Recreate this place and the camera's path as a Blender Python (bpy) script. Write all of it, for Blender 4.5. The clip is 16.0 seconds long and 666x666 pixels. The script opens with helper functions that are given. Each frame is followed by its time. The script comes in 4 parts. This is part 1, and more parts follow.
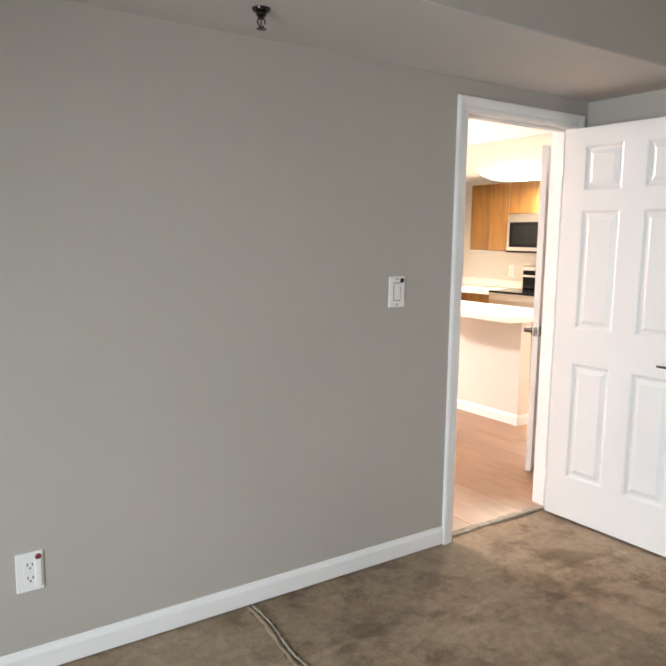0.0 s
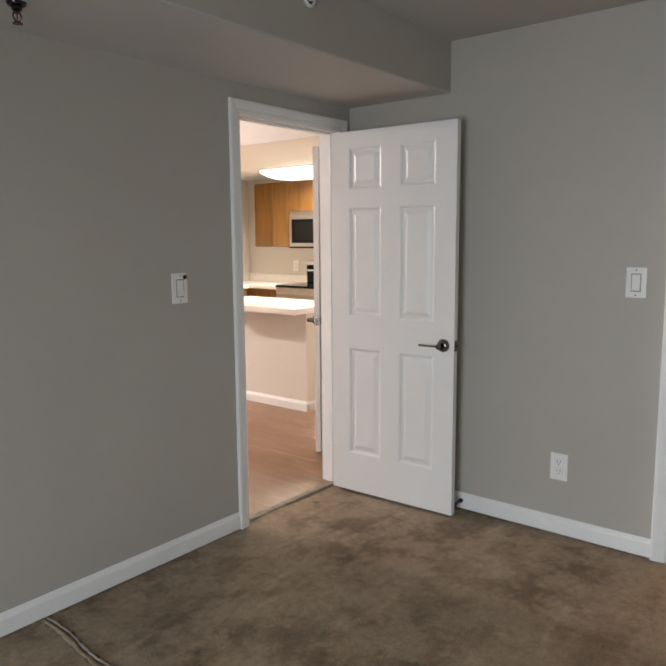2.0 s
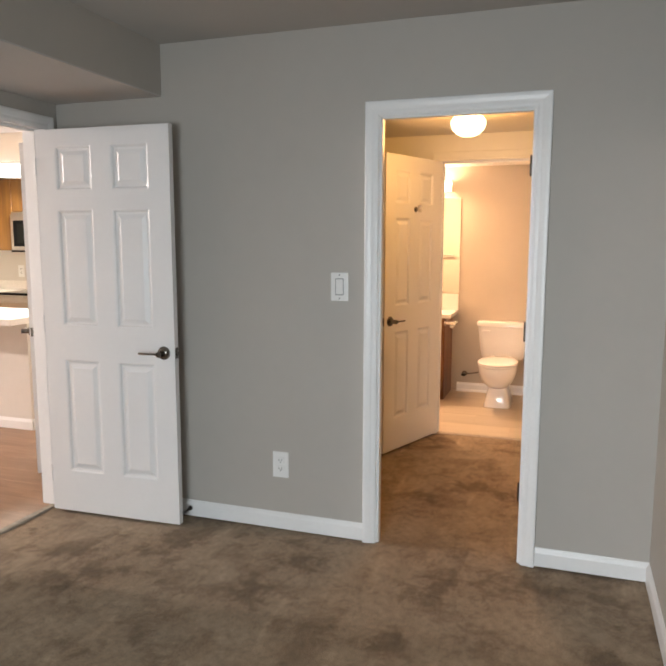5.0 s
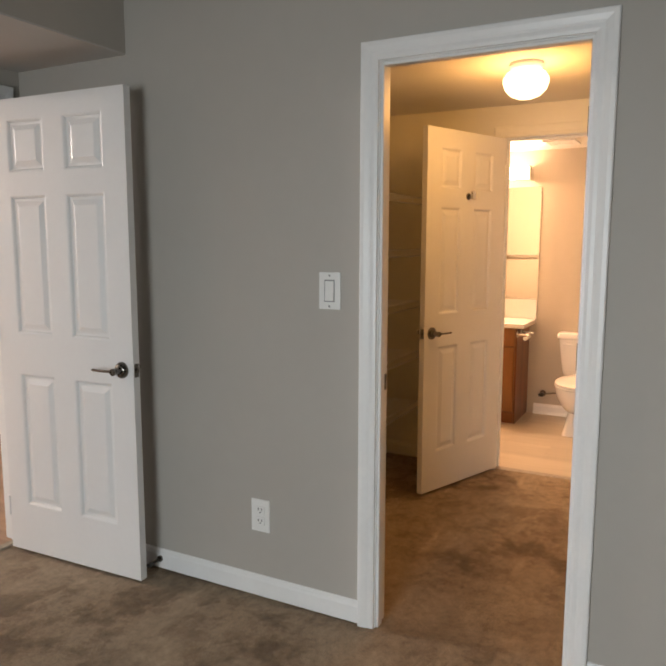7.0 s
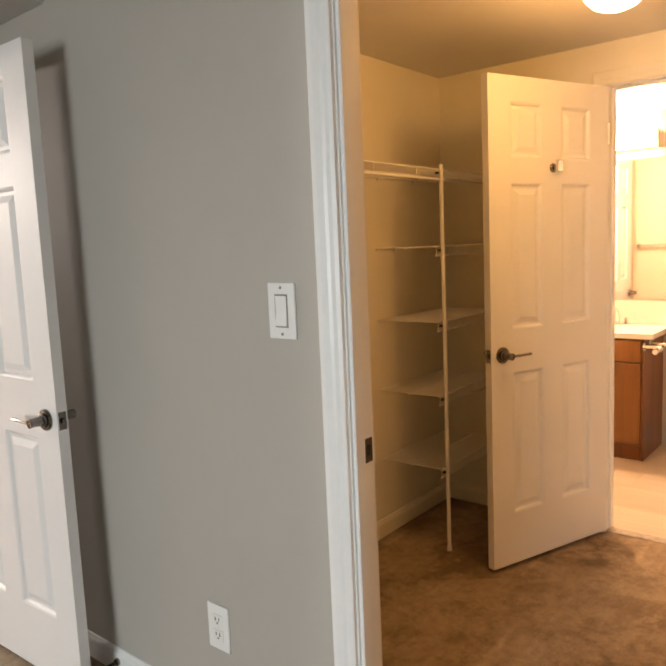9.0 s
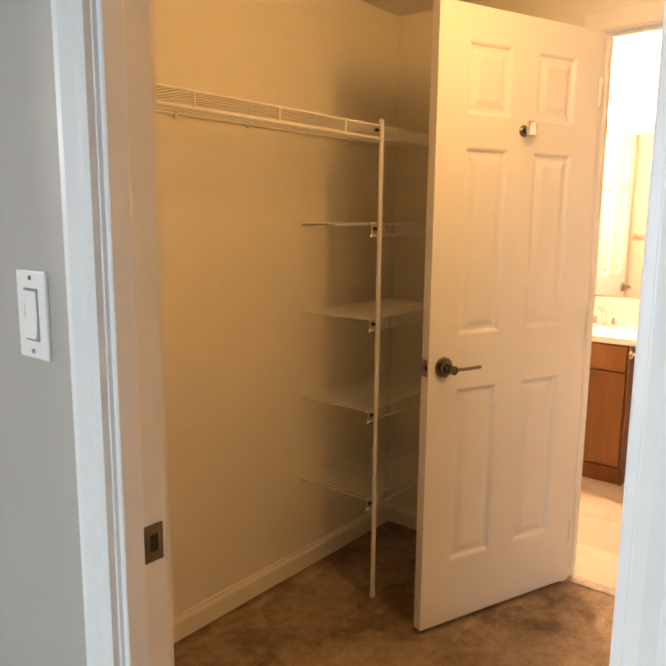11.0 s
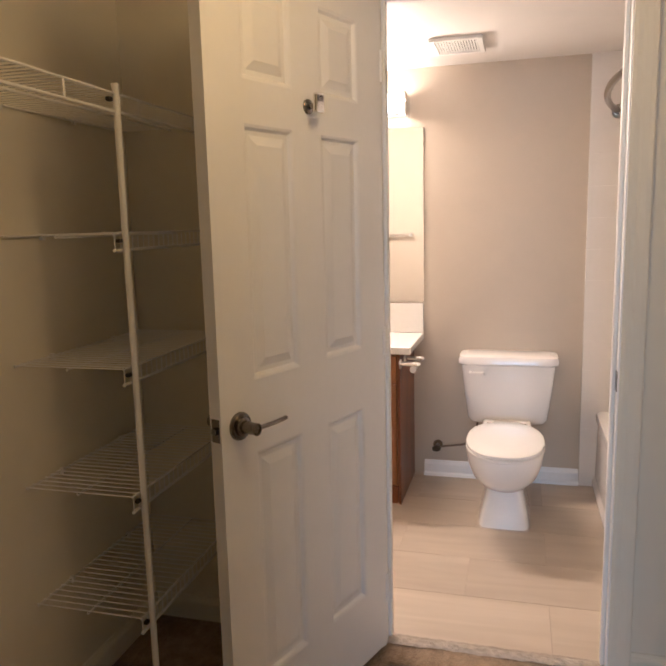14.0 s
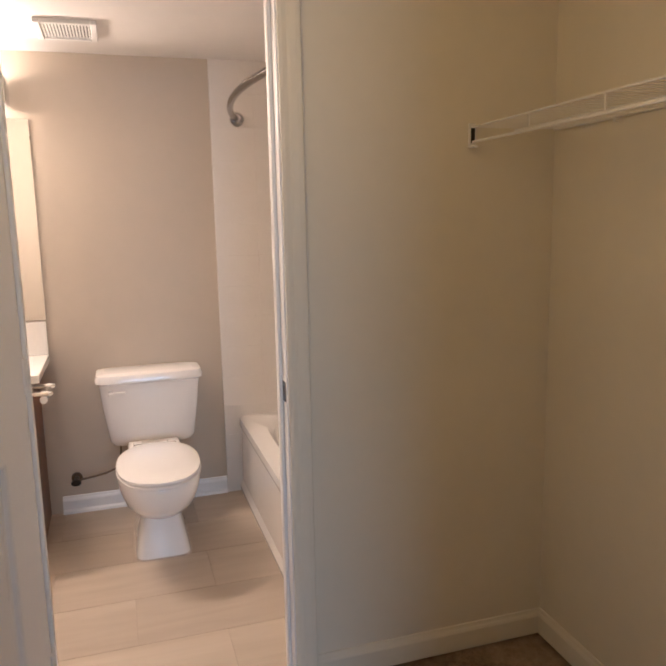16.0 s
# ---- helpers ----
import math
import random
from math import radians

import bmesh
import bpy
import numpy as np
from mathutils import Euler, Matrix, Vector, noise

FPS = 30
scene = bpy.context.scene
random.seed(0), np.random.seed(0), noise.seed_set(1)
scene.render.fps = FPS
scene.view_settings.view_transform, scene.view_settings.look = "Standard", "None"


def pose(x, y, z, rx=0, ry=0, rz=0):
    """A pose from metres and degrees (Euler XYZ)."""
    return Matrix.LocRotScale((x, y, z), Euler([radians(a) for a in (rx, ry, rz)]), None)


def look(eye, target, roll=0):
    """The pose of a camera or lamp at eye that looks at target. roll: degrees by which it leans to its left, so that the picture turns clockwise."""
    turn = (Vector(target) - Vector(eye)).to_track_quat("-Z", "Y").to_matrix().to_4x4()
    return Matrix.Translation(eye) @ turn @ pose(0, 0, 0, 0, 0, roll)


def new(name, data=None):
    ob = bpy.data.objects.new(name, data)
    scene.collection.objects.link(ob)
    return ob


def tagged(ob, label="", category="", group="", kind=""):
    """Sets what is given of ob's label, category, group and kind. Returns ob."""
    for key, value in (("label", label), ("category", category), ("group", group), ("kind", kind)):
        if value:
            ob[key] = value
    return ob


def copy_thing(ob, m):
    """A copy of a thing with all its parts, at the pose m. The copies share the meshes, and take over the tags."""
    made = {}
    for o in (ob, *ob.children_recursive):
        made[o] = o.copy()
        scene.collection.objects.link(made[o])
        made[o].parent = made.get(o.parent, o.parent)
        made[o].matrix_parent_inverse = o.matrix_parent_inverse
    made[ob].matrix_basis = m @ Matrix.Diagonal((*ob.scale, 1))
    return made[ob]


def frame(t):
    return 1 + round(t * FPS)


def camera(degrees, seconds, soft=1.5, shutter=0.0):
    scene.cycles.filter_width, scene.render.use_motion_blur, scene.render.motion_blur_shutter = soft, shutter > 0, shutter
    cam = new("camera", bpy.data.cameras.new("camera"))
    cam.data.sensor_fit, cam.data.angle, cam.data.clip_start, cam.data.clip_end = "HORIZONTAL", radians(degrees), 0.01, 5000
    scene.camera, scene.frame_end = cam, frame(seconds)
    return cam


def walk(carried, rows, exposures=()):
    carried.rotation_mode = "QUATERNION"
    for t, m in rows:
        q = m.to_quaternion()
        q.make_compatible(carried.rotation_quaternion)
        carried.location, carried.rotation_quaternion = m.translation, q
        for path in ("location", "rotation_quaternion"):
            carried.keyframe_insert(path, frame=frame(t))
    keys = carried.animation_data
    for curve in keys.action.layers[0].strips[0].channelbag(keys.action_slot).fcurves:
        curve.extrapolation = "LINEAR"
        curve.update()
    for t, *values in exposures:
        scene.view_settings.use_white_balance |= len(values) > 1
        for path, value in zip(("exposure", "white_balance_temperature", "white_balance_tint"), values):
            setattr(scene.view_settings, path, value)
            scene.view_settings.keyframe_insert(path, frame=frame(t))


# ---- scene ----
cam = camera(51.7, 16.0, soft=2.2)
PATH = [
    (0, (0.155, -0.048, 1.466), (1.266, 1.593, 1.195), 0.8),
    (0.5, (0.156, -0.081, 1.459), (1.396, 1.465, 1.188), 0.5),
    (1, (0.147, -0.12, 1.459), (1.491, 1.335, 1.182), 0.3),
    (1.5, (0.112, -0.146, 1.456), (1.556, 1.212, 1.186), 0.1),
    (2, (0.105, -0.172, 1.460), (1.649, 1.071, 1.186), -0.4),
    (2.5, (0.096, -0.216, 1.468), (1.719, 0.924, 1.207), -0.3),
    (3, (0.096, -0.272, 1.476), (1.785, 0.769, 1.228), -0.5),
    (3.5, (0.072, -0.314, 1.483), (1.837, 0.595, 1.245), 0.3),
    (4, (0.082, -0.335, 1.475), (1.911, 0.434, 1.227), 0.8),
    (4.5, (0.112, -0.335, 1.478), (1.99, 0.302, 1.211), 0.1),
    (7, (1.118, -0.476, 1.43), (2.875, 0.444, 1.168), 0.1),
    (7.5, (1.384, -0.549, 1.429), (2.984, 0.617, 1.143), -0.1),
    (8, (1.600, -0.499, 1.400), (3.116, 0.775, 1.120), -1.8),
    (8.5, (1.821, -0.451, 1.415), (3.363, 0.796, 1.155), -2.2),
    (9, (2.129, -0.442, 1.402), (3.662, 0.818, 1.153), -2.5),
    (9.5, (2.369, -0.409, 1.419), (3.871, 0.884, 1.152), -1.4),
    (10, (2.53, -0.366, 1.4), (4.07, 0.869, 1.077), 0.1),
    (12.5, (3.1, -0.125, 1.409), (4.603, 1.155, 1.085), 1.1),
    (13, (3.141, 0.003, 1.405), (4.822, 1.049, 1.122), 0.4),
    (13.5, (3.194, 0.096, 1.4), (5.025, 0.84, 1.098), 0.6),
    (14, (3.269, 0.159, 1.395), (5.173, 0.684, 1.081), -1.4),
    (14.5, (3.375, 0.189, 1.395), (5.333, 0.396, 1.048), -1.2),
    (15, (3.427, 0.224, 1.409), (5.394, 0.209, 1.047), -1.4),
    (15.5, (3.467, 0.274, 1.404), (5.408, -0.052, 1.052), -2.2),
    (16, (3.482, 0.318, 1.416), (5.367, -0.264, 1.084), -1.2),
]
walk(cam, [(t, look(eye, target, roll)) for t, eye, target, roll in PATH],
     exposures=[(0, 0.06, 6500, 10), (1, -0.36, 6500, 10), (2, -0.84, 6500, 10), (3.5, -0.86, 6500, 10), (4.5, -0.58, 6500, 10), (7, -0.83, 6700, 10), (8, -0.55, 6950, 10),
                (10, -0.30, 6950, 10), (12.5, -0.06, 4580, 1), (13.5, -0.54, 4380, 1), (14.5, -1.14, 4420, 2), (16, -1.15, 4420, 2)])

# ---- world, sun, large lights ----
world = bpy.data.worlds.new("sky")
scene.world = world
world.use_nodes = True
wn = world.node_tree.nodes
sky = wn.new("ShaderNodeTexSky")
sky.sky_type = "NISHITA"
sky.sun_disc = False
sky.sun_elevation = radians(38)
sky.sun_rotation = radians(150)
wn["Background"].inputs[1].default_value = 0.1
world.node_tree.links.new(sky.outputs[0], wn["Background"].inputs[0])


def lamp(name, kind, m, watts, colour, size=None, size_y=None):
    data = bpy.data.lights.new(name, kind)
    data.energy, data.color = watts, colour
    if kind == "AREA":
        data.shape = "RECTANGLE"
        data.size, data.size_y = size, size_y
    elif kind == "POINT":
        data.shadow_soft_size = size
    elif kind == "SUN":
        data.angle = size
    ob = new(name, data)
    ob.matrix_basis = m
    return ob


lamp("sun", "SUN", look((0, 0, 9), (-3, 5.2, 4.3)), 1.2, (1.0, 0.96, 0.9), radians(12))
# daylight in the bedroom's west window
win = lamp("window_light", "AREA", look((-1.50, 0.15, 1.22), (5.3, 0.25, -1.1)), 92, (0.86, 0.94, 1.0), 1.5, 1.4)
win.data.spread = radians(130)
# fill for the bar wall, at an added, unseen west living room window
lamp("living_fill", "AREA", look((0.2, 6.0, 1.3), (4.4, 4.4, 0.6)), 16, (1.0, 0.92, 0.90), 1.6, 1.6)
# unseen living room source, placed so its beam misses the bedroom wall
lamp("unseen_living_bulb", "POINT", pose(2.2, 6.9, 2.26), 620, (1.0, 0.89, 0.85), 0.06)
lamp("closet_bulb", "POINT", pose(4.40, 0.255, 2.10), 22, (1.0, 0.455, 0.106), 0.12)
for y in (0.87, 1.17):
    lamp("vanity_bulb", "POINT", pose(6.84, y, 1.985), 16, (1.0, 0.59, 0.335), 0.05)
lamp("vanity_tube", "AREA", look((6.795, 1.02, 1.985), (5.4, 0.85, 1.2)), 84, (1.0, 0.59, 0.335), 0.55, 0.09)
lamp("kitchen_tube", "AREA", look((5.78, 4.62, 2.07), (5.7, 4.62, 0)), 185, (1.0, 0.88, 0.74), 0.35, 1.1)


# ---- materials ----
def mat(name, colour, rough=0.6, metal=0.0, vary=0.06, scale=3.0, bump=0.0, bump_scale=200.0, second=None, spec=0.5, coat=0.0, distort=0.0):
    """Colour with variation at two scales, and fine relief."""
    m = bpy.data.materials.new(name)
    m.use_nodes = True
    t = m.node_tree
    n, l = t.nodes, t.links
    b = n["Principled BSDF"]
    b.inputs["Roughness"].default_value = rough
    b.inputs["Metallic"].default_value = metal
    b.inputs["Specular IOR Level"].default_value = spec
    b.inputs["Coat Weight"].default_value = coat
    co = n.new("ShaderNodeTexCoord")
    big = n.new("ShaderNodeTexNoise")
    big.inputs["Scale"].default_value = scale
    big.inputs["Detail"].default_value = 5
    big.inputs["Distortion"].default_value = distort
    l.new(co.outputs["Object"], big.inputs["Vector"])
    small = n.new("ShaderNodeTexNoise")
    small.inputs["Scale"].default_value = scale * 14
    small.inputs["Detail"].default_value = 4
    l.new(co.outputs["Object"], small.inputs["Vector"])
    ramp = n.new("ShaderNodeValToRGB")
    c2 = second or tuple(c * (1 - 2 * vary) for c in colour)
    c1 = colour if second else tuple(min(1, c * (1 + vary)) for c in colour)
    ramp.color_ramp.elements[0].position, ramp.color_ramp.elements[1].position = 0.33, 0.67
    ramp.color_ramp.elements[0].color, ramp.color_ramp.elements[1].color = (*c2, 1), (*c1, 1)
    mix = n.new("ShaderNodeMath")
    mix.operation = "MULTIPLY_ADD"
    mix.inputs[1].default_value = 0.3
    l.new(small.outputs["Fac"], mix.inputs[0])
    sub = n.new("ShaderNodeMath")
    sub.operation = "MULTIPLY_ADD"
    sub.inputs[1].default_value, sub.inputs[2].default_value = 0.7, 0.0
    l.new(big.outputs["Fac"], sub.inputs[0])
    l.new(sub.outputs[0], mix.inputs[2])
    l.new(mix.outputs[0], ramp.inputs["Fac"])
    l.new(ramp.outputs["Color"], b.inputs["Base Color"])
    rr = n.new("ShaderNodeMapRange")
    rr.inputs["To Min"].default_value, rr.inputs["To Max"].default_value = max(0.02, rough - 0.06), min(1, rough + 0.06)
    l.new(small.outputs["Fac"], rr.inputs["Value"])
    l.new(rr.outputs["Result"], b.inputs["Roughness"])
    if bump:
        fine = n.new("ShaderNodeTexNoise")
        fine.inputs["Scale"].default_value = bump_scale
        fine.inputs["Detail"].default_value = 3
        l.new(co.outputs["Object"], fine.inputs["Vector"])
        bp = n.new("ShaderNodeBump")
        bp.inputs["Strength"].default_value = bump
        bp.inputs["Distance"].default_value = 0.004
        l.new(fine.outputs["Fac"], bp.inputs["Height"])
        l.new(bp.outputs["Normal"], b.inputs["Normal"])
    return m


def wood(name, light, dark, rough=0.4, axis=(1, 1, 14), scale=2.2, coat=0.1):
    """Grain stretched along one axis; each object a little different."""
    m = bpy.data.materials.new(name)
    m.use_nodes = True
    n, l = m.node_tree.nodes, m.node_tree.links
    b = n["Principled BSDF"]
    b.inputs["Roughness"].default_value = rough
    b.inputs["Coat Weight"].default_value = coat
    b.inputs["Coat Roughness"].default_value = 0.25
    co = n.new("ShaderNodeTexCoord")
    info = n.new("ShaderNodeObjectInfo")
    add = n.new("ShaderNodeVectorMath")
    off = n.new("ShaderNodeVectorMath")
    off.operation = "SCALE"
    off.inputs[0].default_value = (7.3, 3.1, 5.7)
    l.new(info.outputs["Random"], off.inputs["Scale"])
    l.new(co.outputs["Object"], add.inputs[0])
    l.new(off.outputs["Vector"], add.inputs[1])
    mp = n.new("ShaderNodeMapping")
    mp.inputs["Scale"].default_value = axis
    l.new(add.outputs["Vector"], mp.inputs["Vector"])
    ns = n.new("ShaderNodeTexNoise")
    ns.inputs["Scale"].default_value = scale
    ns.inputs["Detail"].default_value = 7
    ns.inputs["Distortion"].default_value = 0.6
    l.new(mp.outputs["Vector"], ns.inputs["Vector"])
    ramp = n.new("ShaderNodeValToRGB")
    ramp.color_ramp.elements[0].position, ramp.color_ramp.elements[1].position = 0.32, 0.7
    ramp.color_ramp.elements[0].color, ramp.color_ramp.elements[1].color = (*dark, 1), (*light, 1)
    l.new(ns.outputs["Fac"], ramp.inputs["Fac"])
    hsv = n.new("ShaderNodeHueSaturation")
    mr = n.new("ShaderNodeMapRange")
    mr.inputs["To Min"].default_value, mr.inputs["To Max"].default_value = 0.88, 1.1
    l.new(info.outputs["Random"], mr.inputs["Value"])
    l.new(mr.outputs["Result"], hsv.inputs["Value"])
    l.new(ramp.outputs["Color"], hsv.inputs["Color"])
    l.new(hsv.outputs["Color"], b.inputs["Base Color"])
    bp = n.new("ShaderNodeBump")
    bp.inputs["Strength"].default_value, bp.inputs["Distance"].default_value = 0.12, 0.002
    l.new(ns.outputs["Fac"], bp.inputs["Height"])
    l.new(bp.outputs["Normal"], b.inputs["Normal"])
    return m


def glow(name, colour, strength):
    m = bpy.data.materials.new(name)
    m.use_nodes = True
    b = m.node_tree.nodes["Principled BSDF"]
    b.inputs["Base Color"].default_value = (0.9, 0.88, 0.84, 1)
    b.inputs["Roughness"].default_value = 0.3
    b.inputs["Emission Color"].default_value = (*colour, 1)
    b.inputs["Emission Strength"].default_value = strength
    return m


def carpet_material(name, dark, middle, light, scuff):
    """Worn cut pile: dark trodden blotches over a brown-grey ground, tufts as relief."""
    m = bpy.data.materials.new(name)
    m.use_nodes = True
    n, l = m.node_tree.nodes, m.node_tree.links
    b = n["Principled BSDF"]
    b.inputs["Roughness"].default_value = 0.95
    b.inputs["Specular IOR Level"].default_value = 0.1
    b.inputs["Sheen Weight"].default_value = 0.15
    co = n.new("ShaderNodeTexCoord")

    def nz(scale, detail, rough, dist=0.0):
        q = n.new("ShaderNodeTexNoise")
        q.inputs["Scale"].default_value, q.inputs["Detail"].default_value = scale, detail
        q.inputs["Roughness"].default_value, q.inputs["Distortion"].default_value = rough, dist
        l.new(co.outputs["Object"], q.inputs["Vector"])
        return q

    def ramp(src, a, ca, z, cz):
        r = n.new("ShaderNodeValToRGB")
        r.color_ramp.elements[0].position, r.color_ramp.elements[1].position = a, z
        r.color_ramp.elements[0].color, r.color_ramp.elements[1].color = (*ca, 1), (*cz, 1)
        l.new(src.outputs["Fac"], r.inputs["Fac"])
        return r

    def mul(a, c, fac=1.0):
        x = n.new("ShaderNodeMix")
        x.data_type, x.blend_type = "RGBA", "MULTIPLY"
        x.inputs["Factor"].default_value = fac
        l.new(a, x.inputs["A"])
        l.new(c, x.inputs["B"])
        return x.outputs["Result"]

    blot = nz(1.5, 4, 0.55, 0.1)
    smudge = nz(4.6, 9, 0.68, 0.15)
    mid = nz(26.0, 6, 0.68, 0.2)
    tuft = nz(230.0, 2, 0.6)
    ground = ramp(blot, 0.35, middle, 0.62, light)
    spots = ramp(smudge, 0.42, (1, 1, 1), 0.54, (0, 0, 0))
    where = ramp(blot, 0.42, (0.82, 0.82, 0.82), 0.62, (0.2, 0.2, 0.2))
    stain = n.new("ShaderNodeMix")
    stain.data_type = "RGBA"
    stain.inputs["B"].default_value = (*dark, 1)
    l.new(ground.outputs["Color"], stain.inputs["A"])
    l.new(mul(spots.outputs["Color"], where.outputs["Color"]), stain.inputs["Factor"])
    mids = ramp(mid, 0.33, (0.78, 0.765, 0.75), 0.62, (1.10, 1.09, 1.08))
    fine = ramp(tuft, 0.3, (0.68, 0.68, 0.68), 0.7, (1.15, 1.15, 1.15))
    # pale drag marks in two directions
    worn = stain.outputs["Result"]
    for turn in (28, -47):
        mp = n.new("ShaderNodeMapping")
        mp.inputs["Rotation"].default_value = (0, 0, radians(turn))
        mp.inputs["Scale"].default_value = (1.6, 10.0, 1.0)
        l.new(co.outputs["Object"], mp.inputs["Vector"])
        drag = nz(1.0, 3, 0.5, 0.6)
        l.new(mp.outputs["Vector"], drag.inputs["Vector"])
        worn = mul(worn, ramp(drag, 0.60, (1, 1, 1), 0.72, (scuff, scuff, scuff)).outputs["Color"])
    l.new(mul(mul(worn, mids.outputs["Color"]), fine.outputs["Color"]), b.inputs["Base Color"])
    bp = n.new("ShaderNodeBump")
    bp.inputs["Strength"].default_value, bp.inputs["Distance"].default_value = 0.8, 0.006
    l.new(tuft.outputs["Fac"], bp.inputs["Height"])
    l.new(bp.outputs["Normal"], b.inputs["Normal"])
    return m


PAINT = mat("greige_wall_paint", (0.45, 0.425, 0.384), 0.62, vary=0.02, scale=1.3, bump=0.12, bump_scale=320)
CREAM = mat("cream_wall_paint", (0.68, 0.64, 0.585), 0.6, vary=0.02, scale=1.3, bump=0.12, bump_scale=320)
TAUPE = mat("taupe_wall_paint", (0.52, 0.455, 0.36), 0.6, vary=0.02, scale=1.3, bump=0.12, bump_scale=320)
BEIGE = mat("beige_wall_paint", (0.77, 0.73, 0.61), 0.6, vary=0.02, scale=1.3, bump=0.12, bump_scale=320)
# bedroom ceiling and soffit whites, greyed so the colour carries their dimness
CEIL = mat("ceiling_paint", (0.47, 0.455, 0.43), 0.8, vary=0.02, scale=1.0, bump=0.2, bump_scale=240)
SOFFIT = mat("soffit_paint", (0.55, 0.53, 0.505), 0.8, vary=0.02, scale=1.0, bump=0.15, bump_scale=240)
BATHCEIL = mat("bath_ceiling_paint", (0.8, 0.78, 0.75), 0.7, vary=0.02, scale=1.0, bump=0.1, bump_scale=240)
TRIM = mat("white_trim_enamel", (0.84, 0.84, 0.83), 0.35, vary=0.02, scale=4, bump=0.04, bump_scale=90)
DOORPAINT = mat("white_door_enamel", (0.80, 0.80, 0.795), 0.38, vary=0.015, scale=3, bump=0.05, bump_scale=160)
PLASTIC = mat("white_plastic", (0.82, 0.82, 0.80), 0.3, vary=0.01, scale=10)
DARKPLASTIC = mat("black_plastic", (0.015, 0.015, 0.017), 0.35, vary=0.05, scale=10)
REDPLASTIC = mat("dark_red_plastic", (0.20, 0.02, 0.03), 0.35, vary=0.05, scale=10)
SWITCHGAP = mat("gap_shade_and_screw_grey", (0.22, 0.22, 0.22), 0.4, vary=0.02, scale=10)
# nickel base darkened to stand for the dim room it reflects
NICKEL = mat("satin_nickel", (0.21, 0.19, 0.17), 0.2, 1.0, vary=0.05, scale=25)
CHROME = mat("chrome", (0.75, 0.74, 0.72), 0.08, 1.0, vary=0.02, scale=20)
# chrome coloured near black, in place of dark surroundings mirrored in it
DARKCHROME = mat("dark_reflection_chrome", (0.07, 0.066, 0.062), 0.18, 1.0, vary=0.1, scale=60)
BRONZE = mat("oiled_bronze_hinge", (0.05, 0.042, 0.036), 0.4, 0.9, vary=0.1, scale=40)
WIRE = mat("white_vinyl_wire", (0.80, 0.79, 0.76), 0.35, vary=0.02, scale=30)
CARPET = carpet_material("carpet", (0.150, 0.095, 0.050), (0.325, 0.236, 0.150), (0.40, 0.306, 0.208), 1.22)
BACKING = mat("carpet_backing", (0.19, 0.15, 0.11), 0.95, vary=0.25, scale=40, bump=0.6, bump_scale=300, spec=0.1)
SEAM = mat("carpet_seam", (0.40, 0.35, 0.285), 0.95, vary=0.2, scale=30, bump=0.8, bump_scale=260, spec=0.1)
OAK = wood("honey_oak", (0.24, 0.117, 0.029), (0.13, 0.056, 0.013), axis=(7, 7, 0.7))
# shaded copy of the cherry veneer, for vanity faces turned from the lamp
SHADECHERRY = wood("shaded_cherry", (0.19, 0.062, 0.015), (0.11, 0.034, 0.008), axis=(6, 6, 0.6))
CHERRY = wood("cherry_veneer", (0.28, 0.122, 0.028), (0.155, 0.060, 0.012), axis=(6, 6, 0.6))
PLANK = wood("laminate_plank", (0.36, 0.215, 0.125), (0.24, 0.135, 0.075), 0.45, (10, 0.9, 1), 2.5)
TILE = wood("streaked_porcelain_tile", (0.59, 0.51, 0.41), (0.48, 0.405, 0.315), 0.36, (7, 0.7, 1), 1.4, 0.0)
GROUT = mat("grey_grout", (0.50, 0.43, 0.345), 0.9, vary=0.1, scale=20, bump=0.3)
MORTAR = mat("crumbled_mortar", (0.50, 0.44, 0.37), 0.9, vary=0.12, scale=35, bump=0.8, bump_scale=150, spec=0.2)
WHITEGROUT = mat("white_grout", (0.81, 0.79, 0.76), 0.6, vary=0.05, scale=20, bump=0.2)
WALLTILE = mat("white_glazed_tile", (0.80, 0.78, 0.75), 0.18, vary=0.015, scale=4)
PORCELAIN = mat("white_porcelain", (0.83, 0.81, 0.78), 0.09, vary=0.01, scale=3, coat=0.4)
ACRYLIC = mat("white_acrylic", (0.82, 0.80, 0.77), 0.15, vary=0.01, scale=3)
MARBLE = mat("cultured_marble", (0.84, 0.82, 0.78), 0.15, vary=0.03, scale=3, distort=1.5)
LAMINATE = mat("cream_laminate", (0.82, 0.78, 0.72), 0.35, vary=0.03, scale=30)
STEEL = mat("stainless_steel", (0.60, 0.58, 0.55), 0.3, 1.0, vary=0.03, scale=8)
BLACKGLASS = mat("black_glass", (0.004, 0.004, 0.005), 0.15, vary=0.02, scale=5, spec=0.1)
GREYGLASS = mat("smoked_window", (0.007, 0.007, 0.006), 0.3, vary=0.05, scale=5, spec=0.08)
MIRROR = mat("mirror_silver", (0.92, 0.93, 0.92), 0.01, 1.0, vary=0.0, scale=1)
RUBBER = mat("grey_rubber", (0.10, 0.095, 0.09), 0.7, vary=0.1, scale=30)
BRASS = mat("aged_brass", (0.17, 0.125, 0.08), 0.35, 0.9, vary=0.15, scale=40)
BRAID = mat("braided_hose", (0.20, 0.155, 0.11), 0.4, 0.7, vary=0.15, scale=90, bump=0.4, bump_scale=500)
GLOW_CLOSET = glow("lit_opal_glass", (1.0, 0.72, 0.36), 9.0)
GLOW_VANITY = glow("lit_frosted_glass", (1.0, 0.84, 0.64), 7.0)
GLOW_KITCHEN = glow("lit_diffuser", (1.0, 0.93, 0.82), 5.0)


